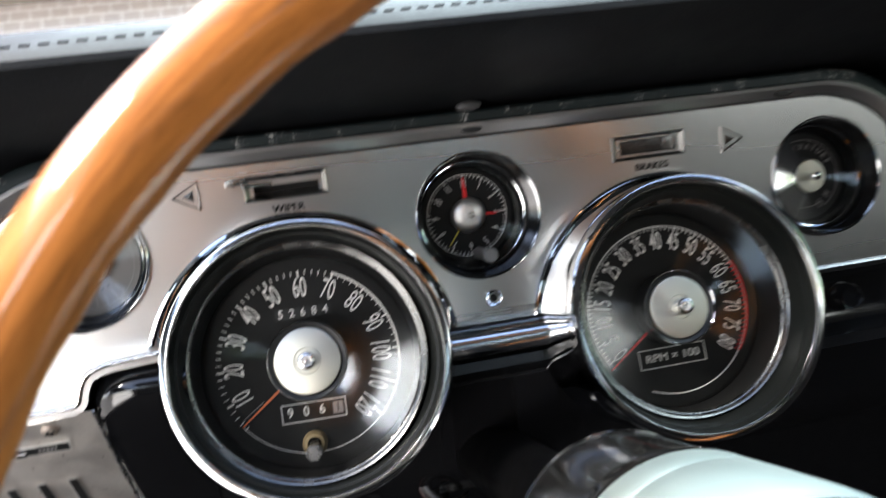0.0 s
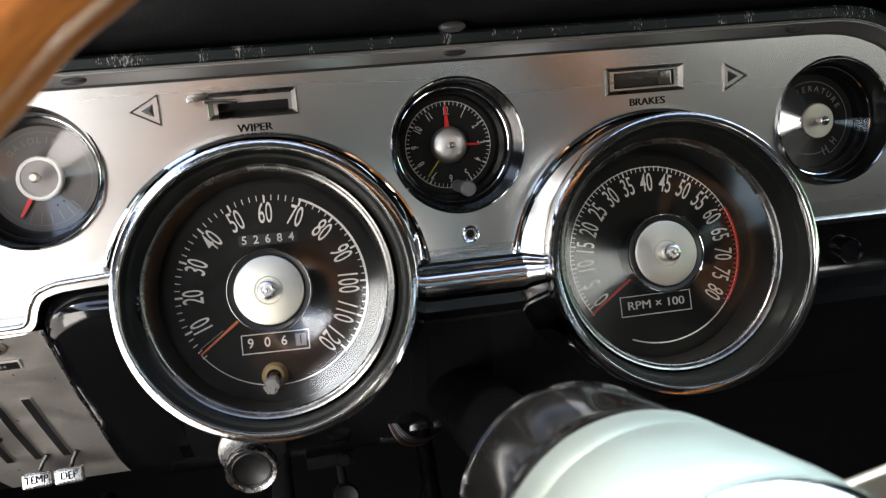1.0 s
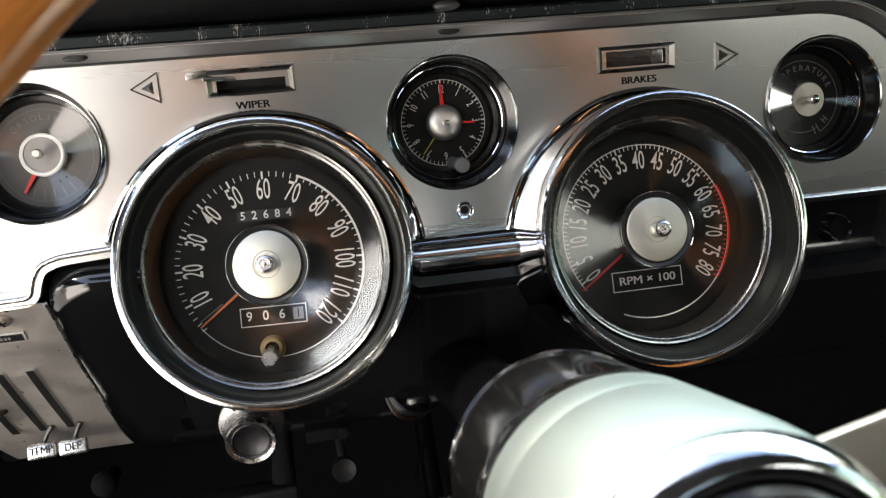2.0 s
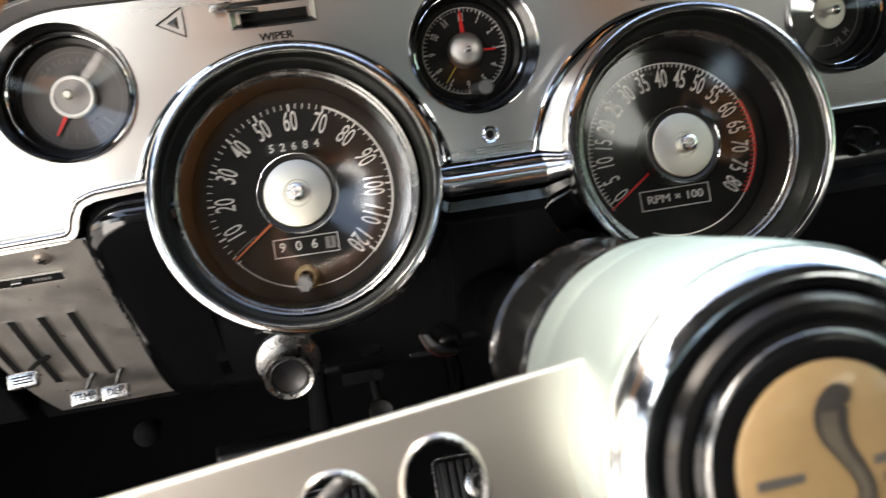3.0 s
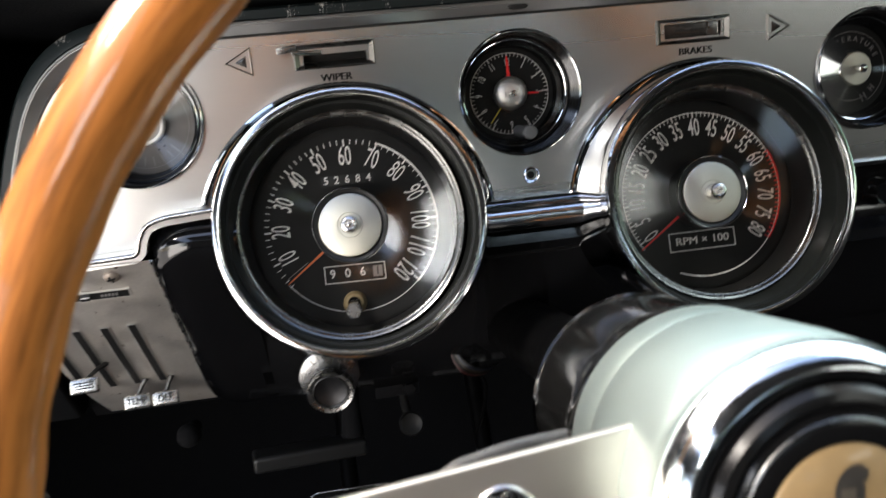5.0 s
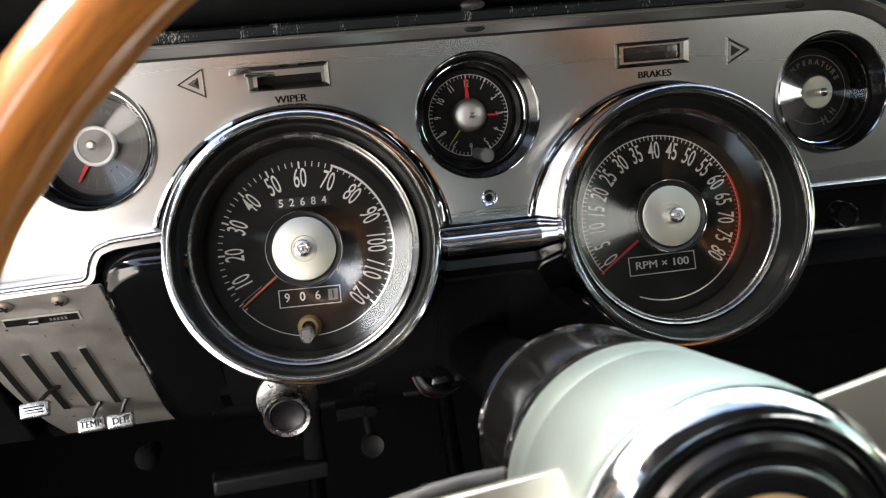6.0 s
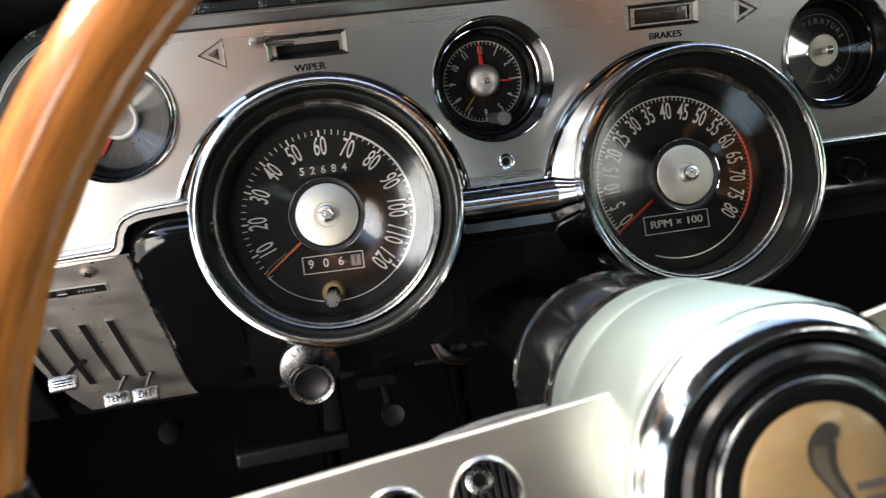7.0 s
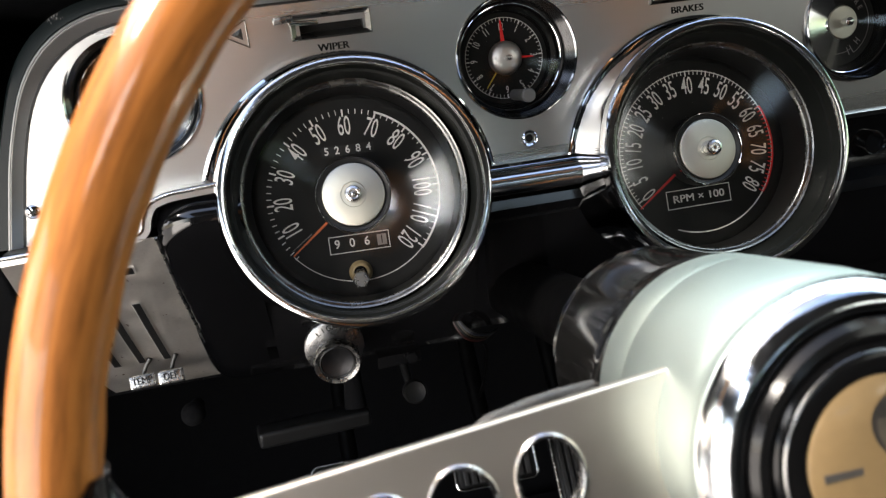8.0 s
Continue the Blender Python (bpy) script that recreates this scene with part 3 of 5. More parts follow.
# padded brow over the instruments
brow = [(0.012, 0.9690), (-0.012, 0.9745), (-0.040, 0.9840), (-0.070, 0.9950), (-0.0805, 1.0015), (-0.0800, 1.0045), (-0.075, 1.0080), (-0.045, 1.0185), (-0.010, 1.0250), (0.05, 1.030), (0.30, 1.040), (0.55, 1.030), (0.55, 0.96), (0.10, 0.96), (0.03, 0.965)]
part("brow_pad", extruded(brow, -0.63, 1.10, 40, 0.012), VINYL, dash, "black vinyl padded brow")
bm = bmesh.new()
for i in range(170):
    block((0.0042, 0.0009, 0.0006), pose(-0.55 + i * 0.0072, -0.0660, 1.0116, 20), into=bm)
part("stitching", bm, CARPET, dash, "dark stitched seam")
# side cheeks of the pad
for s, x0, x1 in (("left", -0.63, -0.281), ("right", 0.281, 1.10)):
    cheek = [(-0.010, 0.9735), (-0.004, 0.95), (-0.002, 0.90), (0.000, 0.852), (0.03, 0.80), (0.09, 0.73), (0.30, 0.72), (0.30, 0.97), (0.02, 0.972)]
    part("side_pad", extruded(cheek, x0, x1, 4, 0.004), VINYL if s == "left" else BLACK_GLOSS, dash)

# lower panel, gloss black, swept back toward the knees
pod = [(-0.016, 0.8685), (-0.0255, 0.863), (-0.027, 0.854), (-0.018, 0.840), (0.000, 0.818), (0.024, 0.790), (0.046, 0.764), (0.068, 0.740), (0.082, 0.728), (0.10, 0.722), (0.14, 0.730), (0.14, 0.86), (0.004, 0.8685)]


def inset(profile, d):
    """The closed outline drawn in by about d toward its middle."""
    cy, cz = 0.050, 0.815
    return [(cy + (y - cy) * (1 - d / 0.070), cz + (z - cz) * (1 - d / 0.056)) for y, z in profile]


def loft_end(profile, x0, x1, run, r, steps=14):
    """A solid along x whose left end rounds off by r over the length run."""
    bm = bmesh.new()
    stations = [(x0 + run * (1 - math.cos(radians(90 * k / steps))), r * (1 - math.sin(radians(90 * k / steps)))) for k in range(steps + 1)] + [(x1, 0.0)]
    rings = [[bm.verts.new((x, y, z)) for y, z in inset(profile, d)] for x, d in stations]
    for a, b in zip(rings, rings[1:]):
        for j in range(len(profile)):
            bm.faces.new((a[j], a[(j + 1) % len(profile)], b[(j + 1) % len(profile)], b[j]))
    bm.faces.new(rings[0]), bm.faces.new(rings[-1])
    return bm


pod = rounded(pod, [0.004, 0.005, 0.006, 0.008, 0.008, 0.008, 0.008, 0.008, 0.006, 0.006, 0, 0, 0.004], 5)
part("lower_panel", loft_end(pod, -0.1995, -0.1560, 0.022, 0.011), POD_GLOSS, dash, "gloss black lower panel", 60)
behind = [(0.030, 0.860), (0.022, 0.812), (0.030, 0.786), (0.046, 0.764), (0.068, 0.740), (0.082, 0.728), (0.10, 0.722), (0.14, 0.730), (0.14, 0.86)]
part("knee_panel", extruded(behind, -0.1620, -0.0320, 6), BLACK_GLOSS, dash)
pod2 = [(0.004, 0.838), (0.000, 0.826), (0.010, 0.808), (0.046, 0.764), (0.068, 0.740), (0.10, 0.730), (0.14, 0.73), (0.14, 0.84)]
part("centre_panel", extruded(pod2, -0.0320, 0.0320, 2), BLACK_GLOSS, dash)
pod3 = [(0.006, 0.853), (0.010, 0.830), (0.006, 0.822), (-0.006, 0.818), (-0.007, 0.812), (0.004, 0.802), (0.030, 0.775), (0.068, 0.740), (0.10, 0.722), (0.14, 0.73), (0.14, 0.853)]
part("knee_panel", extruded(behind, 0.0320, 0.1620, 6), BLACK_GLOSS, dash)
part("right_panel", extruded(pod3, 0.1600, 0.285, 6), BLACK_GLOSS, dash)
part("heater_recess", extruded([(0.012, 0.850), (0.03, 0.82), (0.075, 0.77), (0.115, 0.72), (0.15, 0.72), (0.15, 0.85)], -0.281, -0.190, 2), BLACK_GLOSS, dash)
# chrome trims along the panel's lower edge
LEDGE = rounded([(-0.274, 0.8525), (-0.2060, 0.8545), (-0.2040, 0.8625), (-0.2002, 0.8688), (-0.1920, 0.8718), (-0.164, 0.8735)], [0, 0.0032, 0.0034, 0.0034, 0.0045, 0], 6)
bm = bmesh.new()
rows = []
for (x, z), (xn, zn) in zip(LEDGE, LEDGE[1:] + [(-0.150, 0.8736)]):
    dn = Vector((xn - x, zn - z)).normalized()
    nx, nz = dn.y * 0.0040, -dn.x * 0.0040
    rows.append([bm.verts.new(p) for p in ((x, 0.0005, z), (x, -0.0195, z), (x + nx, -0.0195, z + nz), (x + nx, 0.0005, z + nz))])
for a, b in zip(rows, rows[1:]):
    for i in range(4):
        bm.faces.new((a[i], a[(i + 1) % 4], b[(i + 1) % 4], b[i]))
bm.faces.new(rows[0]), bm.faces.new(rows[-1])
part("ledge", bm, BRUSHED, dash, "brushed aluminium ledge under the face plate")
trim = sweep([(x, -0.0195, z) for x, z in LEDGE], 0.0013, 12)
part("lower_trim", trim, SATIN_TRIM, dash)
part("lower_trim", extruded([(-0.001, 0.8585), (-0.0045, 0.857), (-0.0045, 0.8545), (0.0, 0.853), (0.008, 0.853), (0.008, 0.8585)], 0.158, 0.281), CHROME_PIT, dash)
bar = thing("trim_bar", pose(0, -0.006, 0.8485), "chrome bar joining the two large instrument bezels", "trim")
part("bar", sweep([(-0.034, 0.0, 0), (-0.01, 0, 0), (0.01, 0, 0), (0.034, 0, 0)], 0.0072, 32), BAR_CHROME, bar)
part("ledge", extruded([(0.006, 0.0105), (-0.0015, 0.0105), (-0.003, 0.0090), (-0.0015, 0.0075), (0.006, 0.0075)], -0.0335, 0.0335), CHROME, bar)
part("under_lip", extruded([(0.012, -0.008), (-0.002, -0.009), (-0.003, -0.014), (0.004, -0.020), (0.012, -0.020)], -0.0335, 0.0335), BLACK_GLOSS, bar)
part("clip", block((0.004, 0.016, 0.021), pose(0.0335, -0.004, -0.001, 0, 0, 12), 0.0015), CHROME_PIT, bar, "pale chrome end clip")

# instruments -------------------------------------------------------------


def gauge_frame(x, y, z, tilt, pan=0.0):
    return pose(x, y, z) @ pose(0, 0, 0, 0, 0, pan) @ pose(0, 0, 0, 90 - tilt)


def hooded(x, y, z, k, cut):
    """A place of the round hood: its mouth is scaled by k, and its lower lip drawn in by cut."""
    w = min(1.0, max(0.0, (z - 0.0235) / 0.0100))
    r = math.hypot(x, y)
    f = 1 + (k - 1) * w - (cut * w * (y / r) ** 2 / r if y < 0 else 0)
    return x * f, y * f, z


def flare(ob, base, dx, dy, k, cut):
    """The chrome skirt that runs from a circle on the face plate, base (x, z, radius), up to the tilted bezel."""
    inv = ob.matrix_world.inverted()
    bm = bmesh.new()
    rings = []
    n = 144
    x0, z0, r0 = base
    for step in range(9):
        t = step / 8
        ring = []
        for i in range(n):
            a = 2 * math.pi * i / n
            foot = inv @ Vector((x0 + (r0 - 0.001) * math.cos(a), -0.0012, z0 + (r0 - (0.0010 if math.sin(a) > 0 else 0.0120)) * math.sin(a)))
            top = Vector(hooded(0.0692 * math.cos(a), 0.0692 * math.sin(a), 0.0318, k, cut)) + Vector((dx, dy, 0))
            p = foot.lerp(top, t)
            r = Vector((p.x, p.y, 0)).length
            pull = 1 - 0.014 * math.sin(math.pi * t) * (1 - t)
            ring.append(bm.verts.new((p.x * pull, p.y * pull, p.z)))
        rings.append(ring)
    for a, b in zip(rings, rings[1:]):
        for i in range(n):
            bm.faces.new((a[i], a[(i + 1) % n], b[(i + 1) % n], b[i]))
    part("skirt", bm, CHROME, ob, "polished chrome skirt")
    bead = [inv @ Vector((x0 + r0 * math.cos(radians(d)), -0.0018, z0 + r0 * math.sin(radians(d)))) for d in range(2, 179, 4)]
    part("base_bead", sweep(bead, 0.0011, 8), CHROME, ob)


def big_bezel(ob, dx, dy, k, cut):
    """Deep hood, its lens a shallow dished cone over the sunken dial. dx, dy: the hood's axis from the dial's middle."""
    lip, at = 0.0418, pose(dx, dy, 0)

    def hood(profile, seg=144):
        bm = lathe(profile, seg)
        for v in bm.verts:
            v.co = hooded(*v.co, k, cut)
        return bm

    def ring(name, bm, material, label=""):
        bm.transform(at)
        return part(name, bm, material, ob, label)

    ring("bezel", hood([(0.0690, 0.0298), (0.0689, 0.0358), (0.0686, 0.0398), (0.0678, 0.0414), (0.0664, lip), (0.0652, lip), (0.0645, 0.0408), (0.0642, 0.0383)]), CHROME_PIT, "chromed deep bezel with pitted rim")
    ring("shell", hood([(0.0450, -0.0242), (0.0560, -0.0182), (0.0640, 0.0098), (0.0684, 0.0308)], 96), BLACK_GLOSS, "black gauge shell")
    ring("inner_sleeve", hood([(0.0643, 0.0388), (0.0630, 0.0342), (0.0616, 0.0337), (0.0592, 0.0262), (0.0584, 0.0240), (0.0580, 0.0220)]), SLEEVE, "satin black stepped sleeve")
    part("lens_ring", lathe([(0.0584, 0.0230), (0.0578, 0.0236), (0.0570, 0.0231), (0.0568, 0.0222), (0.0556, 0.0220), (0.0549, 0.0214), (0.0545, 0.0200)], 144), FLANGE, ob, "satin bright lens flange")
    part("inner_wall", lathe([(0.0560, 0.0204), (0.0535, 0.0), (0.0515, 0.0)], 96), BLACK_SATIN, ob)
    lens = part("lens", lathe([(0.0548, 0.0204), (0.0192, 0.0150)], 128), LENS, ob, "clear dished glass lens", 5)
    lens.visible_shadow = False
    part("dial", lathe([(0.0535, 0.0), (0, 0.0)], 96), DIAL, ob, "matt black dial")


def hub_cap(ob, r, z=0.0145, post=0.0240, button=0.0044):
    """Silver cap set in the middle of the lens, with a bright button standing on it."""
    c = part("needle_cap", lathe([(r * 1.02, z - 0.003), (r, z), (r * 0.92, z + 0.0005), (button * 1.5, z + 0.0009), (button * 1.42, z + 0.0005), (0, z + 0.0005)], 72), CAP, ob, "spun silver cap")
    part("cap_ring", lathe([(r * 1.19, 0.0004), (r * 1.20, z - 0.0006), (r * 1.17, z - 0.0001), (r * 1.10, z - 0.0006), (r * 1.03, z - 0.0014), (r * 1.03, 0.0004)], 72), BLACK_SATIN, c, "black ring round the cap")
    part("cap_edge", lathe([(r * 1.230, z - 0.0010), (r * 1.230, z + 0.0004), (r * 1.210, z + 0.0007), (r * 1.190, z + 0.0004), (r * 1.185, z - 0.0010)], 72), CHROME, c)
    part("lens_button", lathe([(button, z), (button, post - 0.0016), (button * 0.85, post - 0.0004), (button * 0.6, post), (button * 0.52, post - 0.0008), (button * 0.25, post - 0.0008), (button * 0.18, post - 0.0002), (0, post)], 32), SATIN_TRIM, ob, "small bright lens button")


def numeral(ob, text, r, d, height, stretch, z=0.0003, bold=0.0, mat=PRINT, flip=False):
    part("numeral", letters(text, height, stretch, polar(r, d, z), 0.0001, bold), mat, ob, "", 0)


def needle(ob, degrees, r0, r1, w0, w1, z, mat, label, name="needle"):
    bm = bmesh.new()
    m = pose(0, 0, z, 0, 0, degrees)
    pts = [(r0, -w0 / 2), (r1, -w1 / 2), (r1, w1 / 2), (r0, w0 / 2)]
    lo = [bm.verts.new(m @ Vector((x, y, -0.0004))) for x, y in pts]
    hi = [bm.verts.new(m @ Vector((x, y, 0.0004))) for x, y in pts]
    bm.faces.new(lo), bm.faces.new(hi)
    for i in range(4):
        bm.faces.new((lo[i], lo[(i + 1) % 4], hi[(i + 1) % 4], hi[i]))
    part(name, bm, mat, ob, label, 0)


def speedometer():
    ob = thing("speedometer", gauge_frame(-0.0990, -0.0033, 0.8538, TILT, -4), "round black speedometer in a deep chrome bezel, needle at zero", "speedometer")
    hood = (0.0017, -0.0006, 0.970, 0.0014)
    flare(ob, (-0.0992, 0.8498, 0.0780), *hood)
    big_bezel(ob, *hood)
    at = lambda v: 90 - (v - 60) * 2.24
    for v in range(10, 121, 10):
        numeral(ob, str(v), 0.0368 if v < 100 else 0.0360, at(v), 0.0104, 0.50, bold=0.00003)
    R = 0.0459
    major = [at(v) for v in range(10, 121, 10)]
    minor = [at(v) for v in range(2, 121, 2) if v % 10]
    part("scale_ticks", ticks(R - 0.0026, R, minor, 0.0004, 0.0003), PRINT, ob, "", 0)
    part("scale_ticks", ticks(R - 0.0038, R, major, 0.0009, 0.0003), PRINT, ob, "", 0)
    part("scale_arc", arc_line(R - 0.0004, at(70) + 1, at(120) - 1, 0.0011, 0.0003), PRINT, ob, "", 0)
    part("dial_line", arc_line(R - 0.0006, 218, 315, 0.0004, 0.0003), PRINT, ob, "", 0)
    od = part("odometer", sheet(rect(-0.0138, 0.0142, 0.0220, 0.0272), (), 0.0002), BLACK_SATIN, ob, "odometer window with white figures")
    for i, c in enumerate("52684"):
        part("figure", letters(c, 0.0041, 0.95, pose(-0.0110 + i * 0.0056, 0.0246, 0.0004), 0.0001, 0.00008), PRINT, od, "", 0)
    tr = part("trip_meter", frame_lines(0.0322, 0.0094, 0.00045, pose(-0.0007, -0.0249, 0.0002)), PRINT, ob, "trip meter in a thin white frame", 0)
    for i, c in enumerate("906"):
        part("figure", letters(c, 0.0047, 0.95, pose(-0.0124 + i * 0.0079, -0.0247, 0.0004), 0.0001, 0.00008), PRINT, tr, "", 0)
    part("tenths_wheel", sheet(rect(0.0088, 0.0138, -0.0278, -0.0220), (), 0.0003), CAP_GREY, tr, "pale tenths wheel", 0)
    part("figure", letters("1", 0.0046, 0.95, pose(0.0113, -0.0249, 0.0005)), INK, tr, "", 0)
    needle(ob, 217.5, 0.018, 0.0450, 0.0013, 0.0007, 0.0022, ORANGE, "thin orange needle")
    needle(ob, 214.5, 0.030, 0.0440, 0.0005, 0.0003, 0.0004, PRINT_DIM, "", "needle_rest")
    hub_cap(ob, 0.0160)
    k = part("trip_knob", lathe([(0.0031, 0.0), (0.0031, 0.0090), (0.0040, 0.0095), (0.0043, 0.0150), (0.0037, 0.0158), (0, 0.0158)], 6, pose(-0.0022, -0.0412, 0.0050, 10)), RING_GREY, ob, "steel trip reset knob", 20)
    part("grommet", lathe([(0.0062, 0.0002), (0.0060, 0.0045), (0.0048, 0.0066), (0.0034, 0.0070)], 32, pose(-0.0022, -0.0405, 0)), TAN, k, "aged olive rubber grommet")


def tachometer():
    ob = thing("tachometer", gauge_frame(0.0970, -0.0003, 0.8483, TILT), "round black rev counter with red needle in a deep chrome bezel", "rev counter")
    hood = (-0.0002, -0.0010, 0.985, 0.0000)
    flare(ob, (DIAL_X - 0.002, 0.8465, 0.0760), *hood)
    big_bezel(ob, *hood)
    low = {0: 212, 5: 198, 10: 183.5, 15: 169}
    at = lambda v: low.get(v, 90 - (v - 40) * 3.2)
    for v in range(0, 81, 5):
        numeral(ob, str(v), 0.0372, at(v), 0.0100, 0.50, bold=0.00003)
    R = 0.0462
    part("scale_ticks", ticks(R - 0.0034, R, [at(v) for v in range(0, 61, 5)], 0.0008, 0.0003), PRINT, ob, "", 0)
    part("scale_ticks", ticks(R - 0.0026, R, [at(5 * (v // 5)) + (at(5 * (v // 5) + 5) - at(5 * (v // 5))) * (v % 5) / 5 for v in range(0, 60) if v % 5], 0.00045, 0.0003), PRINT, ob, "", 0)
    part("red_ticks", ticks(R - 0.0026, R, [at(v) for v in range(60, 81)], 0.00055, 0.00035), RED, ob, "", 0)
    part("red_arc", arc_line(R, at(60), at(80), 0.0012, 0.0003), RED, ob, "red warning arc", 0)
    part("dial_line", arc_line(R - 0.0005, 217, at(80), 0.0005, 0.0003), PRINT, ob, "", 0)
    part("dial_line", arc_line(R - 0.0003, 247, 330, 0.0007, 0.0003), PRINT, ob, "", 0)
    fr = part("caption", frame_lines(0.0386, 0.0106, 0.0005, pose(-0.0028, -0.0254, 0.0002)), PRINT, ob, "thin white caption frame", 0)
    part("lettering", bold_letters("RPM × 100", 0.0044, 1.15, pose(-0.0028, -0.0254, 0.0004), 0.00010), PRINT, fr, "", 0)
    needle(ob, 215, 0.017, 0.0475, 0.0014, 0.0007, 0.0025, RED, "thin red needle")
    hub_cap(ob, 0.0163)


def small_bezel(ob, depth, dial, dish=0.0027, lean=(0.0, 0.0)):
    """Chrome ring on the face plate, stepped black well and the dial at its bottom."""
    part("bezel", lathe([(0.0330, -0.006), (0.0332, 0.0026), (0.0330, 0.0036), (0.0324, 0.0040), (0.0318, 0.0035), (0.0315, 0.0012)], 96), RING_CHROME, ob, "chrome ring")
    part("well", lathe([(0.0317, 0.0030), (0.0299, -depth * 0.45), (0.0286, -depth * 0.47), (0.0280, -depth * 0.75), (0.0258, -depth * 0.78), (0.0250, -depth)], 96), WELL_BLACK, ob, "stepped black well")
    part("step_ring", lathe([(0.0289, -depth * 0.465), (0.0286, -depth * 0.455), (0.0282, -depth * 0.465)], 96), CHROME, ob)
    lens = part("lens", lathe([(0.0284, -depth * 0.46), (0.0282, -depth * 0.46), (0.0098, -depth * 0.46 - dish)], 96), LENS, ob, "clear dished glass lens", 5)
    lens.visible_shadow = False
    lens.matrix_local = pose(0, 0, -depth * 0.46, *lean) @ pose(0, 0, depth * 0.46)
    part("dial", lathe([(0.0252, -depth), (0, -depth)], 72), dial, ob)


def clock():
    ob = thing("dashboard_clock", gauge_frame(CLOCK[0], 0, CLOCK[1], 4), "round black dashboard clock with red pointers in a chrome ring", "clock")
    D = 0.026
    small_bezel(ob, D, DIAL)
    z = -D + 0.0003
    for h in range(1, 13):
        part("numeral", letters(str(h), 0.0042, 0.62, polar(0.0172, 90 - 30 * h, z)), PRINT, ob, "", 0)
    part("scale_ticks", ticks(0.0203, 0.0222, [6 * i for i in range(60) if i % 5], 0.0003, z), PRINT, ob, "", 0)
    part("scale_ticks", ticks(0.0200, 0.0222, [30 * i for i in range(12)], 0.0007, z), PRINT, ob, "", 0)
    part("dial_line", arc_line(0.0222, 0, 360, 0.0003, z), PRINT, ob, "", 0)
    needle(ob, 91, 0.006, 0.0205, 0.0026, 0.0008, z + 0.0016, RED, "red hour hand", "hour_hand")
    needle(ob, 357, 0.006, 0.0165, 0.0014, 0.0008, z + 0.0012, RED, "red minute hand", "minute_hand")
    needle(ob, 232, 0.006, 0.0195, 0.0006, 0.0005, z + 0.0020, YELLOW, "thin yellow alarm hand", "second_hand")
    c = part("needle_cap", lathe([(0.0094, z + 0.002), (0.0092, z + 0.0045), (0.0080, z + 0.0058), (0.0045, z + 0.0068), (0, z + 0.0072)], 48), CAP_BRIGHT, ob, "domed silver cap")
    part("lens_button", lathe([(0.0016, z + 0.006), (0.0016, -0.0125), (0.0012, -0.0115), (0, -0.0112)], 24), SATIN_TRIM, ob)
    k = part("set_knob", lathe([(0.0030, -0.015), (0.0030, 0.0095), (0.0036, 0.0100), (0.0037, 0.0135), (0.0030, 0.0142), (0, 0.0144)], 32, pose(0.0010, -0.0205, 0)), KNOB_GREY, ob, "grey setting knob")


def fuel_gauge():
    ob = thing("fuel_gauge", gauge_frame(GAS[0], 0, GAS[1], 9), "charcoal round fuel gauge reading low in a chrome ring", "fuel gauge")
    D = 0.021
    small_bezel(ob, D, DIAL_GREY, 0.0035, (2.0, 3.8))
    z = -D + 0.0003
    part("lettering", arc_text("GASOLINE", 0.0182, 95, 0.0030, 11.5, z, 1.05), PRINT_DIM, ob, "", 0)
    part("dial_line", arc_line(0.0222, 0, 360, 0.00025, z), PRINT_DIM, ob, "", 0)
    part("scale_ticks", ticks(0.0165, 0.0215, [248, 262, 276, 290, 304], 0.0005, z), PRINT_DIM, ob, "", 0)
    part("scale_ticks", ticks(0.0160, 0.0215, [316], 0.0008, z), PRINT_DIM, ob, "", 0)
    for d in (240, 292, 306):
        part("dot", lathe([(0.0005, z), (0, z + 0.0002)], 12, polar(0.0140, d)), INK, ob, "", 0)
    needle(ob, 238, 0.008, 0.0205, 0.0022, 0.0012, z + 0.0022, RED, "red fuel needle")
    c = part("needle_cap", lathe([(0.0100, z + 0.001), (0.0100, z + 0.0052), (0, z + 0.0056)], 48), CAP_GREY, ob, "grey cap with a white rim")
    part("cap_rim", lathe([(0.0104, z + 0.001), (0.0104, z + 0.0055), (0.0098, z + 0.0062), (0.0086, z + 0.0060), (0.0084, z + 0.0052)], 48), PRINT, c, "white cap rim")
    part("lens_button", lathe([(0.0020, -0.0108), (0.0020, -0.0085), (0.0025, -0.0080), (0.0024, -0.0058), (0.0016, -0.0050), (0, -0.0050)], 24), CAP, ob)


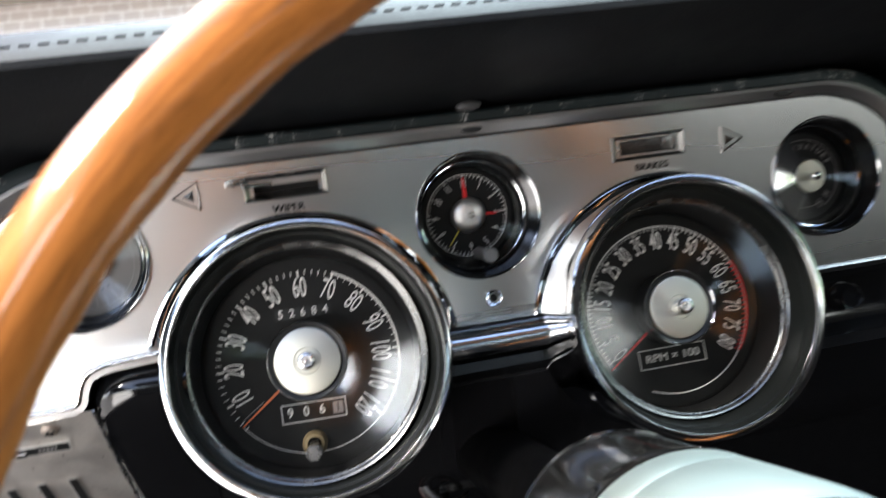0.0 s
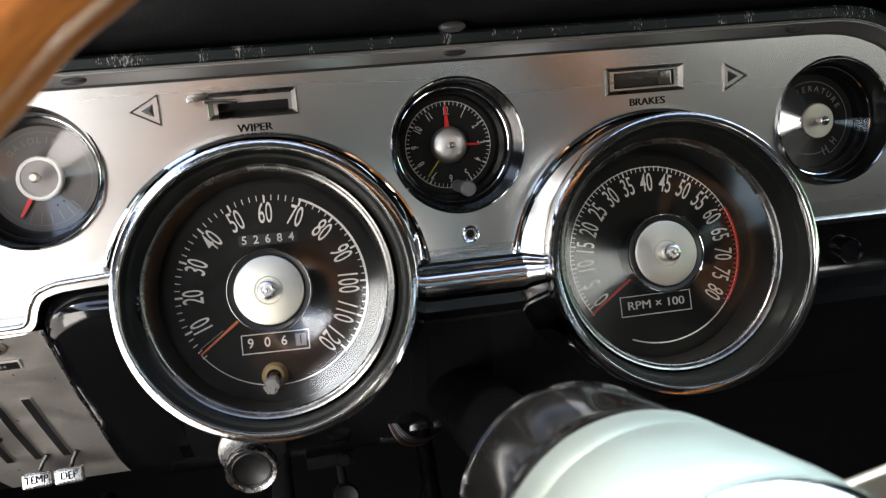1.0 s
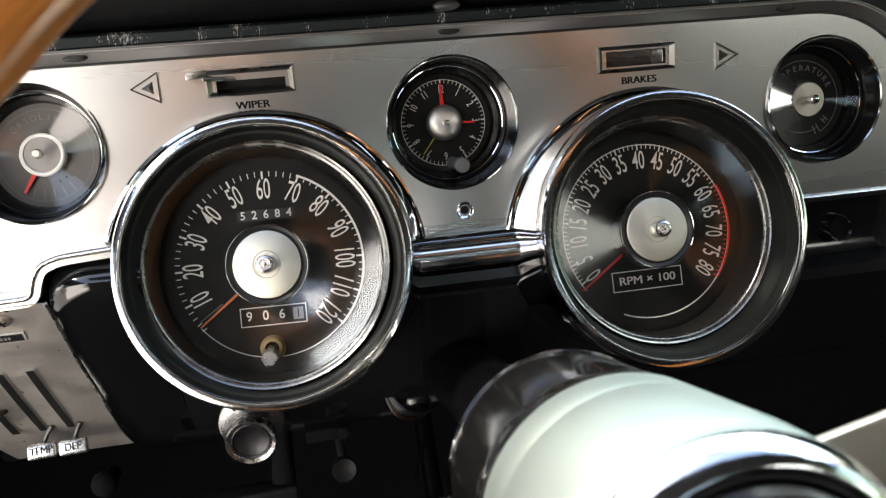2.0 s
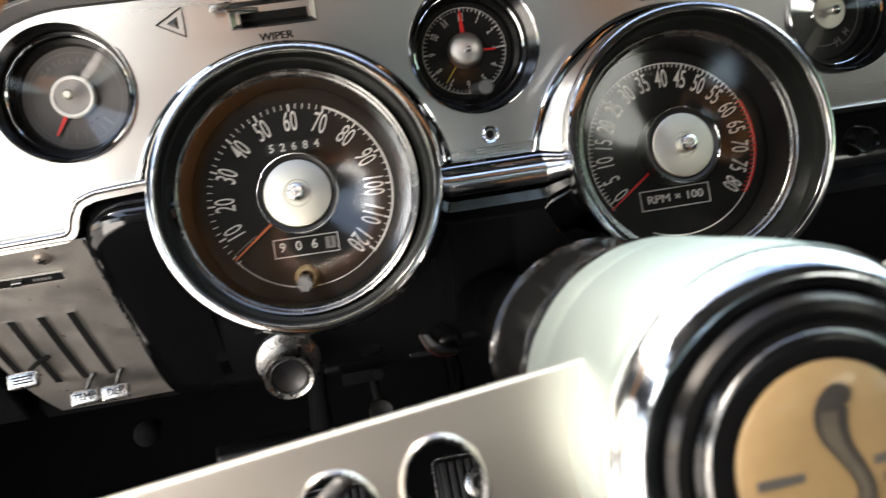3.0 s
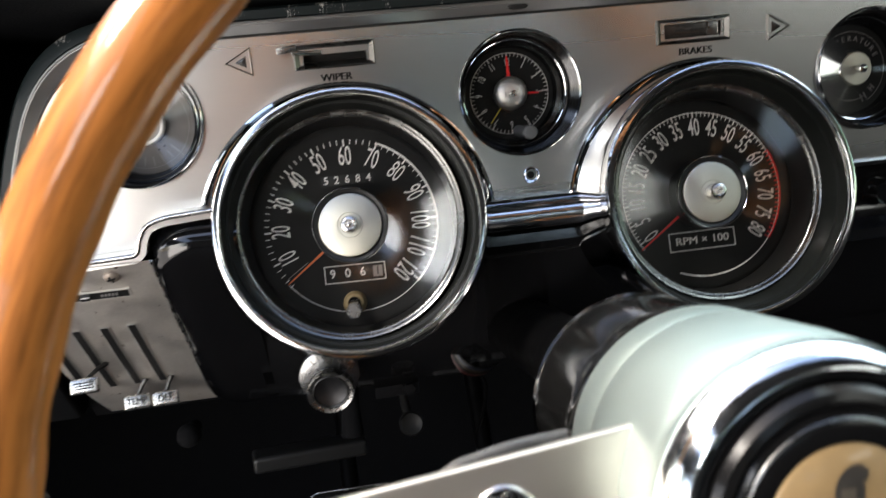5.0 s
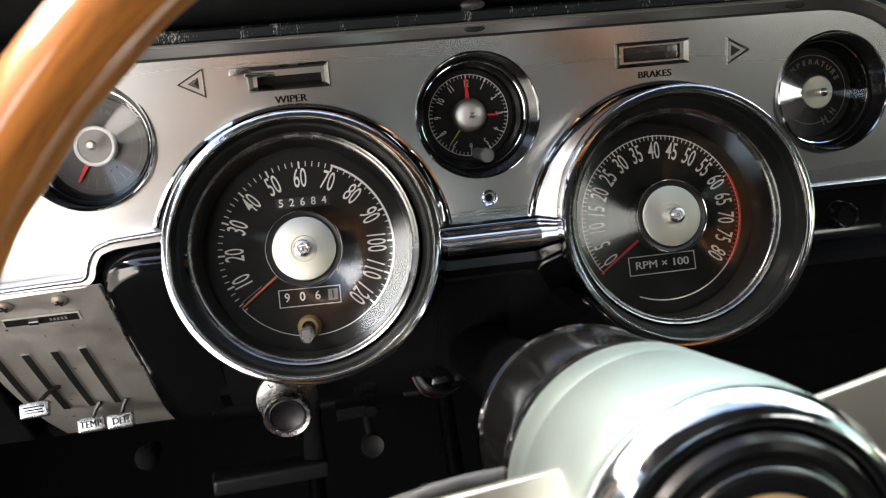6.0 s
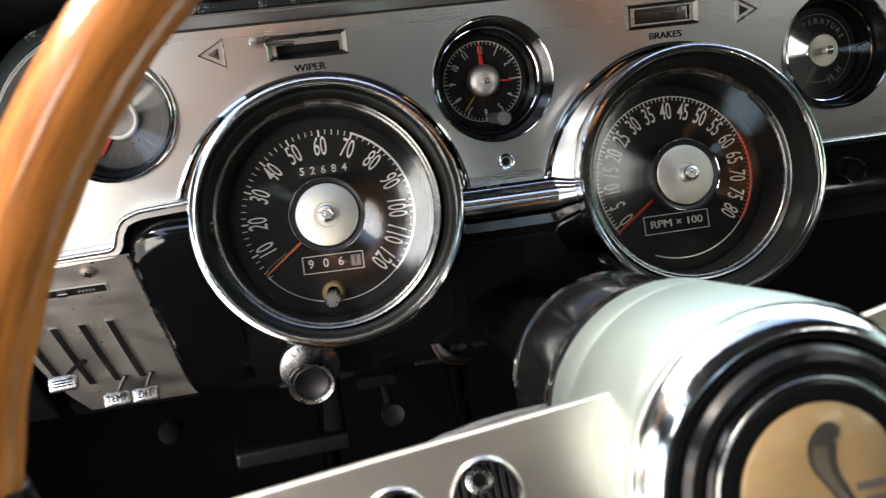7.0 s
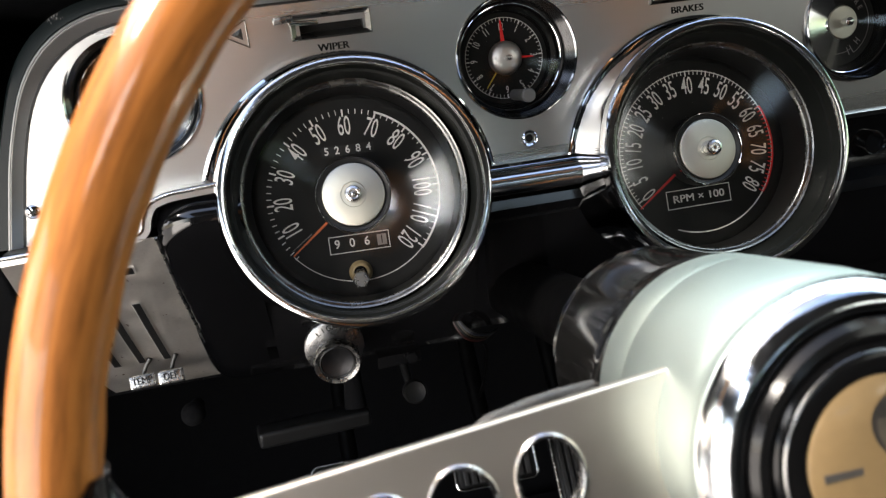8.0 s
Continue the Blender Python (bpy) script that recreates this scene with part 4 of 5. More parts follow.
def temperature_gauge():
    ob = thing("temperature_gauge", gauge_frame(TEMP[0], 0, TEMP[1], 4), "black round temperature gauge in a chrome ring", "gauge")
    D = 0.019
    small_bezel(ob, D, DIAL, 0.0035, (-2.0, -1.0))
    z = -D + 0.0003
    part("lettering", arc_text("TEMPERATURE", 0.0172, 90, 0.0032, 13, z, 0.95), PRINT_DIM, ob, "", 0)
    part("dial_line", arc_line(0.0212, -60, 240, 0.00035, z), PRINT_DIM, ob, "", 0)
    part("dial_line", arc_line(0.0180, 226, 300, 0.0004, z), PRINT_DIM, ob, "", 0)
    part("scale_ticks", ticks(0.0160, 0.0208, [292, 300], 0.0006, z), PRINT_DIM, ob, "", 0)
    part("lettering", letters("H", 0.0042, 0.8, polar(0.0172, 318, z)), PRINT_DIM, ob, "", 0)
    part("lettering", letters("C", 0.0042, 0.8, polar(0.0172, 222, z)), PRINT_DIM, ob, "", 0)
    needle(ob, 222, 0.008, 0.0190, 0.0018, 0.0010, z + 0.0016, RED, "red temperature needle")
    c = part("needle_cap", lathe([(0.0096, z), (0.0096, z + 0.0058), (0.0090, z + 0.0066), (0, z + 0.0070)], 48), CAP, ob, "silver cap")
    part("cap_ring", lathe([(0.0108, z), (0.0108, z + 0.0026), (0.0097, z + 0.0028)], 48), BLACK_SATIN, c)
    part("lens_button", lathe([(0.0022, -0.0105), (0.0022, -0.0080), (0.0026, -0.0075), (0.0024, -0.0055), (0.0014, -0.0048), (0, -0.0048)], 24), CHROME, ob)


speedometer()
tachometer()
clock()
fuel_gauge()
temperature_gauge()

# switches and lamps on the face plate --------------------------------------


def bevelled_frame(w, h, lip, rise, inner_w, inner_h):
    """A chrome surround that slopes from its raised edge down to the slot."""
    bm = bmesh.new()
    loops = []
    for a, b, z in ((w, h, 0.0), (w, h, rise * 0.6), (w - lip, h - lip, rise), (w - lip * 2, h - lip * 2, rise * 0.8), (inner_w, inner_h, -0.0015), (inner_w, inner_h, -0.012)):
        loops.append([bm.verts.new((x * a / 2, y * b / 2, z)) for x, y in ((-1, -1), (1, -1), (1, 1), (-1, 1))])
    for s, t in zip(loops, loops[1:]):
        for i in range(4):
            bm.faces.new((s[i], s[(i + 1) % 4], t[(i + 1) % 4], t[i]))
    return bm


def wiper_switch():
    ob = thing("wiper_switch", on_plate(-0.0977, 0.9423, 0.0012), "chrome framed slide switch for the wipers", "switch")
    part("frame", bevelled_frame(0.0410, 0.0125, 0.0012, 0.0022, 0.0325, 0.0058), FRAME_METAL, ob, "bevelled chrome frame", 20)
    part("slot", block((0.034, 0.007, 0.002), pose(0, 0, -0.010)), BLACK_SATIN, ob)
    lv = part("lever", block((0.0150, 0.0022, 0.0022), pose(-0.0138, 0.0022, 0.0058, 0, 14, -4), 0.0006), FRAME_METAL, ob, "chrome slide lever")
    part("tab", block((0.0100, 0.0034, 0.0016), pose(-0.0235, 0.0046, 0.0075, 0, 0, 4), 0.0006), FRAME_METAL, lv)


def brake_lamp():
    ob = thing("brake_warning_lamp", on_plate(0.0932, 0.9382, 0.0012), "chrome framed rectangular brake warning lamp", "warning lamp")
    part("frame", bevelled_frame(0.0410, 0.0130, 0.0012, 0.0020, 0.0330, 0.0082), DARK_FRAME, ob, "bevelled chrome frame", 20)
    ln = part("lens", block((0.0320, 0.0082, 0.002), pose(0, 0, -0.0035), 0.0004), SMOKED, ob, "smoked lamp lens")
    part("rib", block((0.0060, 0.0070, 0.0018), pose(0.0120, 0.0002, -0.0022), 0.0005), FRAME_METAL, ln)
    for i in range(3):
        part("rib", block((0.0170, 0.0005, 0.0006), pose(-0.001, -0.0024 + i * 0.0024, -0.0024)), BLACK_SATIN, ln)


def arrow_lamp(x, z, sign):
    """A triangular direction lamp that points outward."""
    ob = thing("turn_signal_lamp", on_plate(x, z, 0.0012), "small triangular chrome framed indicator arrow", "indicator lamp", "indicator arrows")
    bm = bmesh.new()
    loops = []
    for k, h in ((1.0, 0.0), (1.0, 0.0012), (0.95, 0.0015), (0.91, 0.0013), (0.82, -0.0006)):
        loops.append([bm.verts.new((sign * px * k, py * k, h)) for px, py in ((0.0085, 0.0), (-0.0047, 0.0072), (-0.0047, -0.0072))])
    for s, t in zip(loops, loops[1:]):
        for i in range(3):
            bm.faces.new((s[i], s[(i + 1) % 3], t[(i + 1) % 3], t[i]))
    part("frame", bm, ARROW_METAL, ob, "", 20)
    bm = bmesh.new()
    tip, a, b, c = bm.verts.new((0, 0, 0.0004)), *(bm.verts.new((sign * px * 0.83, py * 0.83, -0.0004)) for px, py in ((0.0085, 0.0), (-0.0047, 0.0072), (-0.0047, -0.0072)))
    for q in ((tip, a, b), (tip, b, c), (tip, c, a)):
        bm.faces.new(q)
    part("lens", bm, SMOKED, ob, "dark pyramid lens", 0)


wiper_switch()
brake_lamp()
arrow_lamp(-0.1438, 0.9427, -1)
arrow_lamp(0.1400, 0.9360, 1)
part("lettering", bold_letters("WIPER", 0.0037, 1.08, on_plate(-0.0978, 0.9312, 0.00135), 0.00022), INK, dash, "black printed word", 0)
part("lettering", bold_letters("BRAKES", 0.0037, 1.08, on_plate(0.0945, 0.9272, 0.00135), 0.00022), INK, dash, "black printed word", 0)
eyelet = thing("trip_eyelet", on_plate(0, 0.870, 0.0012), "small chrome eyelet in the aluminium plate", "eyelet")
part("ring", lathe([(0.0046, 0), (0.0044, 0.0008), (0.0038, 0.0011), (0.0030, 0.0006), (0.0024, -0.004)], 32), CHROME, eyelet)
part("core", lathe([(0.0024, -0.002), (0.0012, -0.001), (0, -0.001)], 20), BLACK_SATIN, eyelet)
screw("cross-head chrome screw in the corner of the face plate", on_plate(-0.2585, 0.8700, 0.0012), 0.0038)
for x, z in ((-0.173, 0.9585), (-0.002, 0.9582), (0.173, 0.9568)):
    ob = thing("clip_slot", on_plate(x, z, 0.0041), "dark oval fixing slot in the aluminium moulding", "slot", "moulding slots")
    part("slot", lathe([(0.0048, 0.0), (0.0042, 0.0004), (0, 0.0005)], 32, Matrix.Diagonal((1.15, 0.36, 1, 1))), BLACK_SATIN, ob)
ob = thing("clip", on_plate(-0.002, 0.9700, 0.004), "small grey fixing clip on the panel's top edge", "clip")
part("head", lathe([(0.0052, -0.004), (0.0050, 0.0010), (0.0030, 0.0022), (0, 0.0026)], 24, Matrix.Diagonal((1.2, 0.5, 1, 1))), BLACK_WORN, ob)

# heater controls -----------------------------------------------------------
# the plate curves back and down: places on it by the distance s along its face
ARC = [(-0.0200, 0.8518), (-0.0120, 0.8420), (-0.0010, 0.8270), (0.0140, 0.8080), (0.0300, 0.7890), (0.0470, 0.7700), (0.0640, 0.7520), (0.0800, 0.7360)]


def heater_point(x, s, out=0.0):
    """s runs from 0 at the top to 1 at the bottom."""
    f = min(max(s, 0.0), 0.9999) * (len(ARC) - 1)
    i = int(f)
    (y0, z0), (y1, z1) = ARC[i], ARC[i + 1]
    t = f - i
    d = Vector((0, y1 - y0, z1 - z0)).normalized()
    nrm = Vector((0, d.z, -d.y))
    return Vector((x, y0 + (y1 - y0) * t, z0 + (z1 - z0) * t)) + nrm * out


def heater_pose(x, s, out=0.0):
    a, b = heater_point(x, max(s - 0.01, 0), out), heater_point(x, min(s + 0.01, 1), out)
    up = (a - b).normalized()
    right = Vector((1, 0, 0))
    nz = right.cross(up)
    m = Matrix((right, up, nz)).transposed().to_4x4()
    m.translation = heater_point(x, s, out)
    return m


def heater_plate():
    ob = thing("heater_control", pose(0, 0, 0), "worn aluminium heater control plate with slotted sliders", "heater control")
    bm = bmesh.new()
    n, m = 24, 28
    left = lambda s: -0.275 + 0.014 * s ** 3
    right = lambda s: -0.2005 + 0.003 * s + 0.006 * s ** 3
    g = [[bm.verts.new(heater_point(left(j / n) + (right(j / n) - left(j / n)) * i / m, j / n)) for i in range(m + 1)] for j in range(n + 1)]
    for j in range(n):
        for i in range(m):
            bm.faces.new((g[j][i], g[j][i + 1], g[j + 1][i + 1], g[j + 1][i]))
    ext = bmesh.ops.extrude_face_region(bm, geom=list(bm.faces))
    for v in ext["geom"]:
        if isinstance(v, bmesh.types.BMVert):
            v.co += Vector((0, 0.0022, -0.0014))
    part("plate", bm, BRUSHED_OLD, ob, "scratched aluminium plate")
    edge = [heater_point(right(s / 20) + 0.0006, s / 20, 0.0006) for s in range(21)]
    part("edge_bead", sweep(edge, 0.0009, 8), KNOB_METAL, ob)
    for x in (-0.2665, -0.2515, -0.2370, -0.2225):
        s0, s1 = 0.40, 0.78
        fr, sl = bmesh.new(), bmesh.new()
        drift = lambda s: x + (s - s0) * 0.006
        for bmx, w, out in ((fr, 0.0050, 0.0006), (sl, 0.0040, 0.0011)):
            rows = []
            for j in range(13):
                e = 0.004 if bmx is sl else 0
                s = s0 + e + (s1 - s0 - 2 * e) * j / 12
                rows.append([bmx.verts.new(heater_point(drift(s) + q * w / 2, s, out)) for q in (-1, 1)])
            for a, b in zip(rows, rows[1:]):
                bmx.faces.new((a[0], a[1], b[1], b[0]))
        f = part("slot_frame", fr, PALE_EDGE, ob, "bright slot surround")
        part("slot", sl, BLACK_SATIN, f, "dark slot")
    f = part("slot_frame", sheet(rect(-0.0190, 0.0180, -0.0032, 0.0032), (), 0.0006), PALE_EDGE, ob)
    f.matrix_local = heater_pose(-0.2335, 0.218, 0.0004)
    part("slot", sheet(rect(-0.0182, 0.0172, -0.0024, 0.0024), (), 0.0004), BLACK_SATIN, f).matrix_local = pose(0, 0, 0.0006)
    part("pointer", block((0.0050, 0.0022, 0.0020), pose(-0.004, 0, 0.0018), 0.0005), CHROME_PIT, f)
    for i in range(5):
        part("mark", block((0.0010, 0.0016, 0.0004), pose(0.004 + i * 0.0018, 0.0003, 0.0012)), PRINT_DIM, f)
    for c, foot, word in (((-0.2535, 0.015, 0.778), (-0.2460, 0.62), ""), ((-0.2360, 0.048, 0.752), (-0.2300, 0.76), "TEMP"), ((-0.2195, 0.048, 0.752), (-0.2150, 0.76), "DEF")):
        m = pose(*c, 66, 0, 6)
        lv = thing("slider_lever", m, "small chrome heater slider lever with an engraved knob", "lever", "heater sliders")
        root = m.inverted() @ heater_point(*foot)
        tip = Vector((0, 0.003, -0.003))
        part("stem", sweep([root, root.lerp(tip, 0.5) + Vector((0, 0.001, 0)), tip], [0.0016, 0.0013, 0.0013], 10), DARK_METAL, lv)
        kn = part("knob", block((0.0150, 0.0085, 0.0060), None, 0.0016, 4), KNOB_METAL, lv, "chrome knob")
        face = pose(0, 0, 0.0031)
        if word:
            part("lettering", bold_letters(word, 0.0042, 0.86, face, 0.00014), INK, kn, "", 0)
        else:
            for w, y in ((0.0105, 0.0015), (0.0090, 0.0), (0.0100, -0.0015)):
                part("print_bar", block((w, 0.0007, 0.0002), face @ pose(0, y, 0)), INK, kn)
    screw("domed steel screw in the heater plate", heater_pose(-0.2215, 0.105, 0.0002), 0.0041, metal=RUSTY)
    screw("domed steel screw in the heater plate", heater_pose(-0.2475, 0.105, 0.0002), 0.0041, metal=RUSTY)


heater_plate()

# knobs under the dash --------------------------------------------------------


def lights_switch():
    m = pose(-0.1215, 0.036, 0.7570, 90 + 8)
    ob = thing("light_switch", m, "chrome pull knob for the lights on a lettered ring", "switch")
    r = part("ring", lathe([(0.0062, 0.001), (0.0078, 0.003), (0.0166, 0.0022), (0.0179, 0.0012), (0.0179, -0.003), (0.0140, -0.006), (0.0110, -0.030)], 48), RING_GREY, ob, "satin chrome lettered ring")
    part("lettering", arc_text("LIGHTS", 0.0140, 90, 0.0036, 15, 0.0027, 1.0), INK, r, "", 0)
    L = 0.0214
    part("stem", lathe([(0.0070, 0), (0.0070, L - 0.014), (0.0096, L - 0.012), (0.0096, L - 0.009)], 36), CHROME, ob)
    k = part("knob", lathe([(0.0096, L - 0.010), (0.0122, L - 0.008), (0.0138, L - 0.0048), (0.0138, L - 0.0016), (0.0129, L), (0.0111, L - 0.0006), (0.0104, L - 0.0018)], 48), KNOB_METAL, ob, "round chrome knob")
    part("cap", lathe([(0.0106, L - 0.0020), (0.0092, L - 0.0023), (0.0058, L - 0.0035), (0, L - 0.0040)], 48), SMOKED_METAL, k, "dished dark grey cap")
    part("cap_ring", lathe([(0.0106, L - 0.0013), (0.0099, L - 0.0009), (0.0092, L - 0.0017)], 48), BLACK_SATIN, k)


lights_switch()
hb = thing("handbrake_handle", pose(0, 0, 0), "black handbrake pull handle under the dashboard", "handbrake")
HB0, HB1 = Vector((-0.182, 0.100, 0.677)), Vector((-0.105, 0.110, 0.6746))
mid, d = (HB0 + HB1) / 2, HB1 - HB0
bmh = block((d.length, 0.018, 0.0115), None, 0.003, 3)
bmh.transform(Matrix.Translation(mid) @ d.to_track_quat("X", "Z").to_matrix().to_4x4())
part("grip", bmh, BLACK_SATIN, hb, "ribbed black rubber grip")
part("stem", sweep([(-0.113, 0.112, 0.680), (-0.112, 0.118, 0.705), (-0.108, 0.125, 0.735)], [0.008, 0.006, 0.006], 14), CARPET, hb)
vent = thing("vent_knob", pose(-0.073, 0.085, 0.696, 90 - 20), "small black ribbed pull knob hanging under the dashboard", "knob")
part("knob", lathe([(0.004, -0.020), (0.004, -0.008), (0.0078, -0.006), (0.0082, 0.006), (0.0070, 0.0085), (0.0045, 0.0075), (0, 0.0070)], 20), RUBBER, vent, "", 25)
part("stem", sweep([(0, 0, -0.018), (-0.001, 0.012, -0.03), (-0.002, 0.03, -0.04)], 0.003, 10), BLACK_SATIN, vent)
hood = thing("bonnet_knob", pose(-0.220, 0.100, 0.704, 90 - 10), "dull black round knob below the heater control", "knob")
part("knob", lathe([(0.005, -0.02), (0.005, -0.004), (0.0070, -0.002), (0.0080, 0.003), (0.0072, 0.008), (0.0045, 0.011), (0, 0.0122)], 28), CARPET, hood)
bracket = thing("bracket", pose(-0.080, 0.085, 0.722), "black steel bracket under the lower panel", "bracket")
part("arm", block((0.030, 0.004, 0.010), pose(0, 0, 0, 20, 0, 4), 0.001), BLACK_GLOSS, bracket)
part("bolt", lathe([(0.004, 0), (0.004, 0.003), (0, 0.0034)], 6, pose(0.008, -0.004, 0.001, 90)), CARPET, bracket, "", 20)
loom = thing("wiring_loom", pose(0, 0, 0), "loose bundle of coloured wires under the dashboard", "wires")
for i, mat in enumerate((WIRE_R, RUBBER, WIRE_Y, WIRE_B, RUBBER)):
    o = i * 0.0016
    part("wire", sweep(smooth_line([(-0.046 + o * 0.5, 0.062, 0.757 - o * 0.3), (-0.043 + o * 0.9, 0.057, 0.746), (-0.037 + o, 0.056, 0.738 + o * 0.5), (-0.025 + o * 0.7, 0.066, 0.732 + o * 0.6), (-0.010, 0.090, 0.728)]), 0.0008, 6), mat, loom)
part("wire", sweep(smooth_line([(-0.030, 0.070, 0.734), (-0.022, 0.074, 0.722), (-0.024, 0.080, 0.700), (-0.028, 0.090, 0.680)]), 0.0011, 6), DEEP_BLACK, loom)


def pedal(name, m, w, h, ribs, label):
    """A ribbed rubber pad on a steel arm, with a thin bright frame round it."""
    pd = thing(name, m, label, "pedal", "foot pedals")
    pad = part("pad", block((w, 0.016, h), None, 0.006, 3), RUBBER, pd)
    for i in range(ribs):
        part("rib", block((w * 0.55 / ribs, 0.005, h * 0.84), pose(w * 0.86 * ((i + 0.5) / ribs - 0.5), -0.0095, 0), 0.0008), RIB_RUBBER, pad)
    edge = [(x, -0.0075, z) for x, z in rounded(rect(-w / 2, w / 2, -h / 2, h / 2), 0.007, 6)]
    part("trim", sweep(edge + edge[:1], 0.0011, 8), SATIN_TRIM, pd, "bright metal trim")
    x, y, z = m.translation
    bend = smooth_line([m @ Vector((0, 0.006, 0)), (x, y + 0.07, z + 0.08), (x, y + 0.16, z + 0.22), (x, 0.54, 0.82), (x, 0.595, 0.83)])
    part("arm", sweep([m.inverted() @ p for p in bend], 0.008, 12), DEEP_BLACK, pd)
    return pd


RIB_RUBBER = surface("worn_ribbed_rubber", (0.020, 0.019, 0.019), 0.42, 0.0, 0.3, 200, 0.1, 500, spec=0.4)
pedal("clutch_pedal", pose(-0.122, 0.25, 0.5365, -30), 0.072, 0.050, 9, "black ribbed clutch pedal with a bright trim edge")
brake = pedal("brake_pedal", pose(0.006, 0.25, 0.5425, -30), 0.076, 0.052, 9, "black ribbed brake pedal with a steel medallion and bright trim")
disc = part("medallion", lathe([(0.0135, -0.004), (0.0135, 0.0020), (0.0125, 0.0028), (0.0066, 0.0030), (0.0060, 0.0012), (0, 0.0012)], 40, pose(0, -0.0110, 0, 90)), KNOB_METAL, brake, "round steel medallion")
part("centre", lathe([(0.0060, 0.0), (0.0058, 0.0018), (0, 0.0020)], 32, pose(0, -0.0110, 0, 90)), RUBBER, disc, "dark centre")
pedal("accelerator_pedal", pose(0.098, 0.29, 0.50, -30), 0.050, 0.130, 6, "long black ribbed accelerator pedal")

rk = thing("lighter_knob", pose(0.212, 0.008, 0.836, 90), "black round knob in the gloss black panel", "knob")
part("rim", lathe([(0.0075, -0.002), (0.0075, 0.004), (0.0068, 0.0062), (0.0060, 0.0050)], 36), BLACK_GLOSS, rk)
part("knob", lathe([(0.0062, 0.0), (0.0060, 0.0048), (0, 0.0040)], 36), BLACK_GLOSS, rk)
radio = thing("radio_surround", pose(0.262, 0.006, 0.834), "black dash unit with thin bright lines", "radio")
part("body", block((0.040, 0.012, 0.036), None, 0.003), BLACK_SATIN, radio)
for i in range(2):
    part("line", block((0.034, 0.001, 0.0008), pose(0, -0.0062, 0.012 - i * 0.005)), CHROME_PIT, radio)

# steering column and wheel -------------------------------------------------
HUB_TILT, HUB_PAN = 9.3, 1.65
AX = Vector((math.sin(radians(HUB_PAN)) * math.cos(radians(HUB_TILT)), -math.cos(radians(HUB_PAN)) * math.cos(radians(HUB_TILT)), math.sin(radians(HUB_TILT))))
AX0 = Vector((0.0, -0.1, 0.7936))


def on_axis(off, spin=0.0):
    u = Vector((0, 0, 1)).cross(AX).normalized()
    m = Matrix((u, AX.cross(u), AX)).transposed().to_4x4()
    m.translation = AX0 + AX * off
    return m @ pose(0, 0, 0, 0, 0, spin)


col = thing("steering_column", on_axis(0.0), "gloss black steering column under the satin silver hub", "steering column")
part("collar", lathe([(0.028, 0.02), (0.0400, 0.048), (0.0415, 0.0515), (0.0420, 0.054), (0.0432, 0.095), (0.0442, 0.1025), (0.0436, 0.1050), (0.036, 0.1055)], 96), COLLAR, col, "gloss black collar")
part("collar_ring", lathe([(0.0414, 0.0505), (0.0424, 0.0522), (0.0420, 0.0540)], 96), CHROME_PIT, col)
part("tube", lathe([(0.019, -0.32), (0.019, 0.0), (0.026, 0.04)], 48), DEEP_BLACK, col)
part("signal_lever", sweep(smooth_line([(-0.040, 0.006, 0.10), (-0.058, 0.0052, 0.10), (-0.073, 0.0030, 0.10), (-0.087, -0.002, 0.10), (-0.125, -0.030, 0.100)]), 0.0027, 14), BLACK_WORN, col, "black stalk of the indicator lever")

SPIN = 8.0
wheel = thing("steering_wheel", on_axis(0.150, SPIN), "wood rimmed steering wheel with drilled satin metal spokes", "steering wheel")


def rim_mesh():
    """The wooden rim: a ring with shallow finger grips on its inner, far side."""
    bm = bmesh.new()
    uv = bm.loops.layers.uv.new("grain")
    n, k, R = 288, 32, 0.1966
    rows = []
    for i in range(n):
        a = 2 * math.pi * i / n
        grip = 0.5 + 0.5 * math.cos(a * 44)
        r = 0.0102 + 0.0006 * math.sin(a) ** 2
        row = []
        for j in range(k):
            b = 2 * math.pi * j / k
            q = r
            inner = max(0.0, -math.cos(b - 0.9))
            q -= 0.0011 * grip * inner ** 2
            rad = R + q * math.cos(b)
            row.append(bm.verts.new((rad * math.cos(a), rad * math.sin(a), 0.0219 + q * 1.04 * math.sin(b))))
        rows.append(row)
    for i in range(n):
        for j in range(k):
            f = bm.faces.new((rows[i][j], rows[(i + 1) % n][j], rows[(i + 1) % n][(j + 1) % k], rows[i][(j + 1) % k]))
            for lp, (p, q) in zip(f.loops, ((i, j), (i + 1, j), (i + 1, j + 1), (i, j + 1))):
                lp[uv].uv = (p / n * 4, q / k)
    return bm


def clip_shell(s):
    """A thin black shell that wraps the inner side of the rim where a spoke joins it."""
    bm = bmesh.new()
    mid_a, half, rows = math.atan2(0.0106, s * 0.2), radians(15.2), []
    for i in range(41):
        q = -1 + 2 * i / 40
        a = mid_a + half * q
        span = radians(40 + 36 * (1 - q ** 6))
        rows.append([])
        for j in range(17):
            b = math.pi + span * (-1 + 2 * j / 16)
            rad = 0.1966 + 0.0114 * math.cos(b)
            rows[-1].append(bm.verts.new((rad * math.cos(a), rad * math.sin(a), 0.0219 - 0.0117 * math.sin(b))))
    for a, b in zip(rows, rows[1:]):
        for j in range(16):
            bm.faces.new((a[j], a[j + 1], b[j + 1], b[j]))
    bmesh.ops.solidify(bm, geom=list(bm.faces), thickness=0.0007)
    return bm


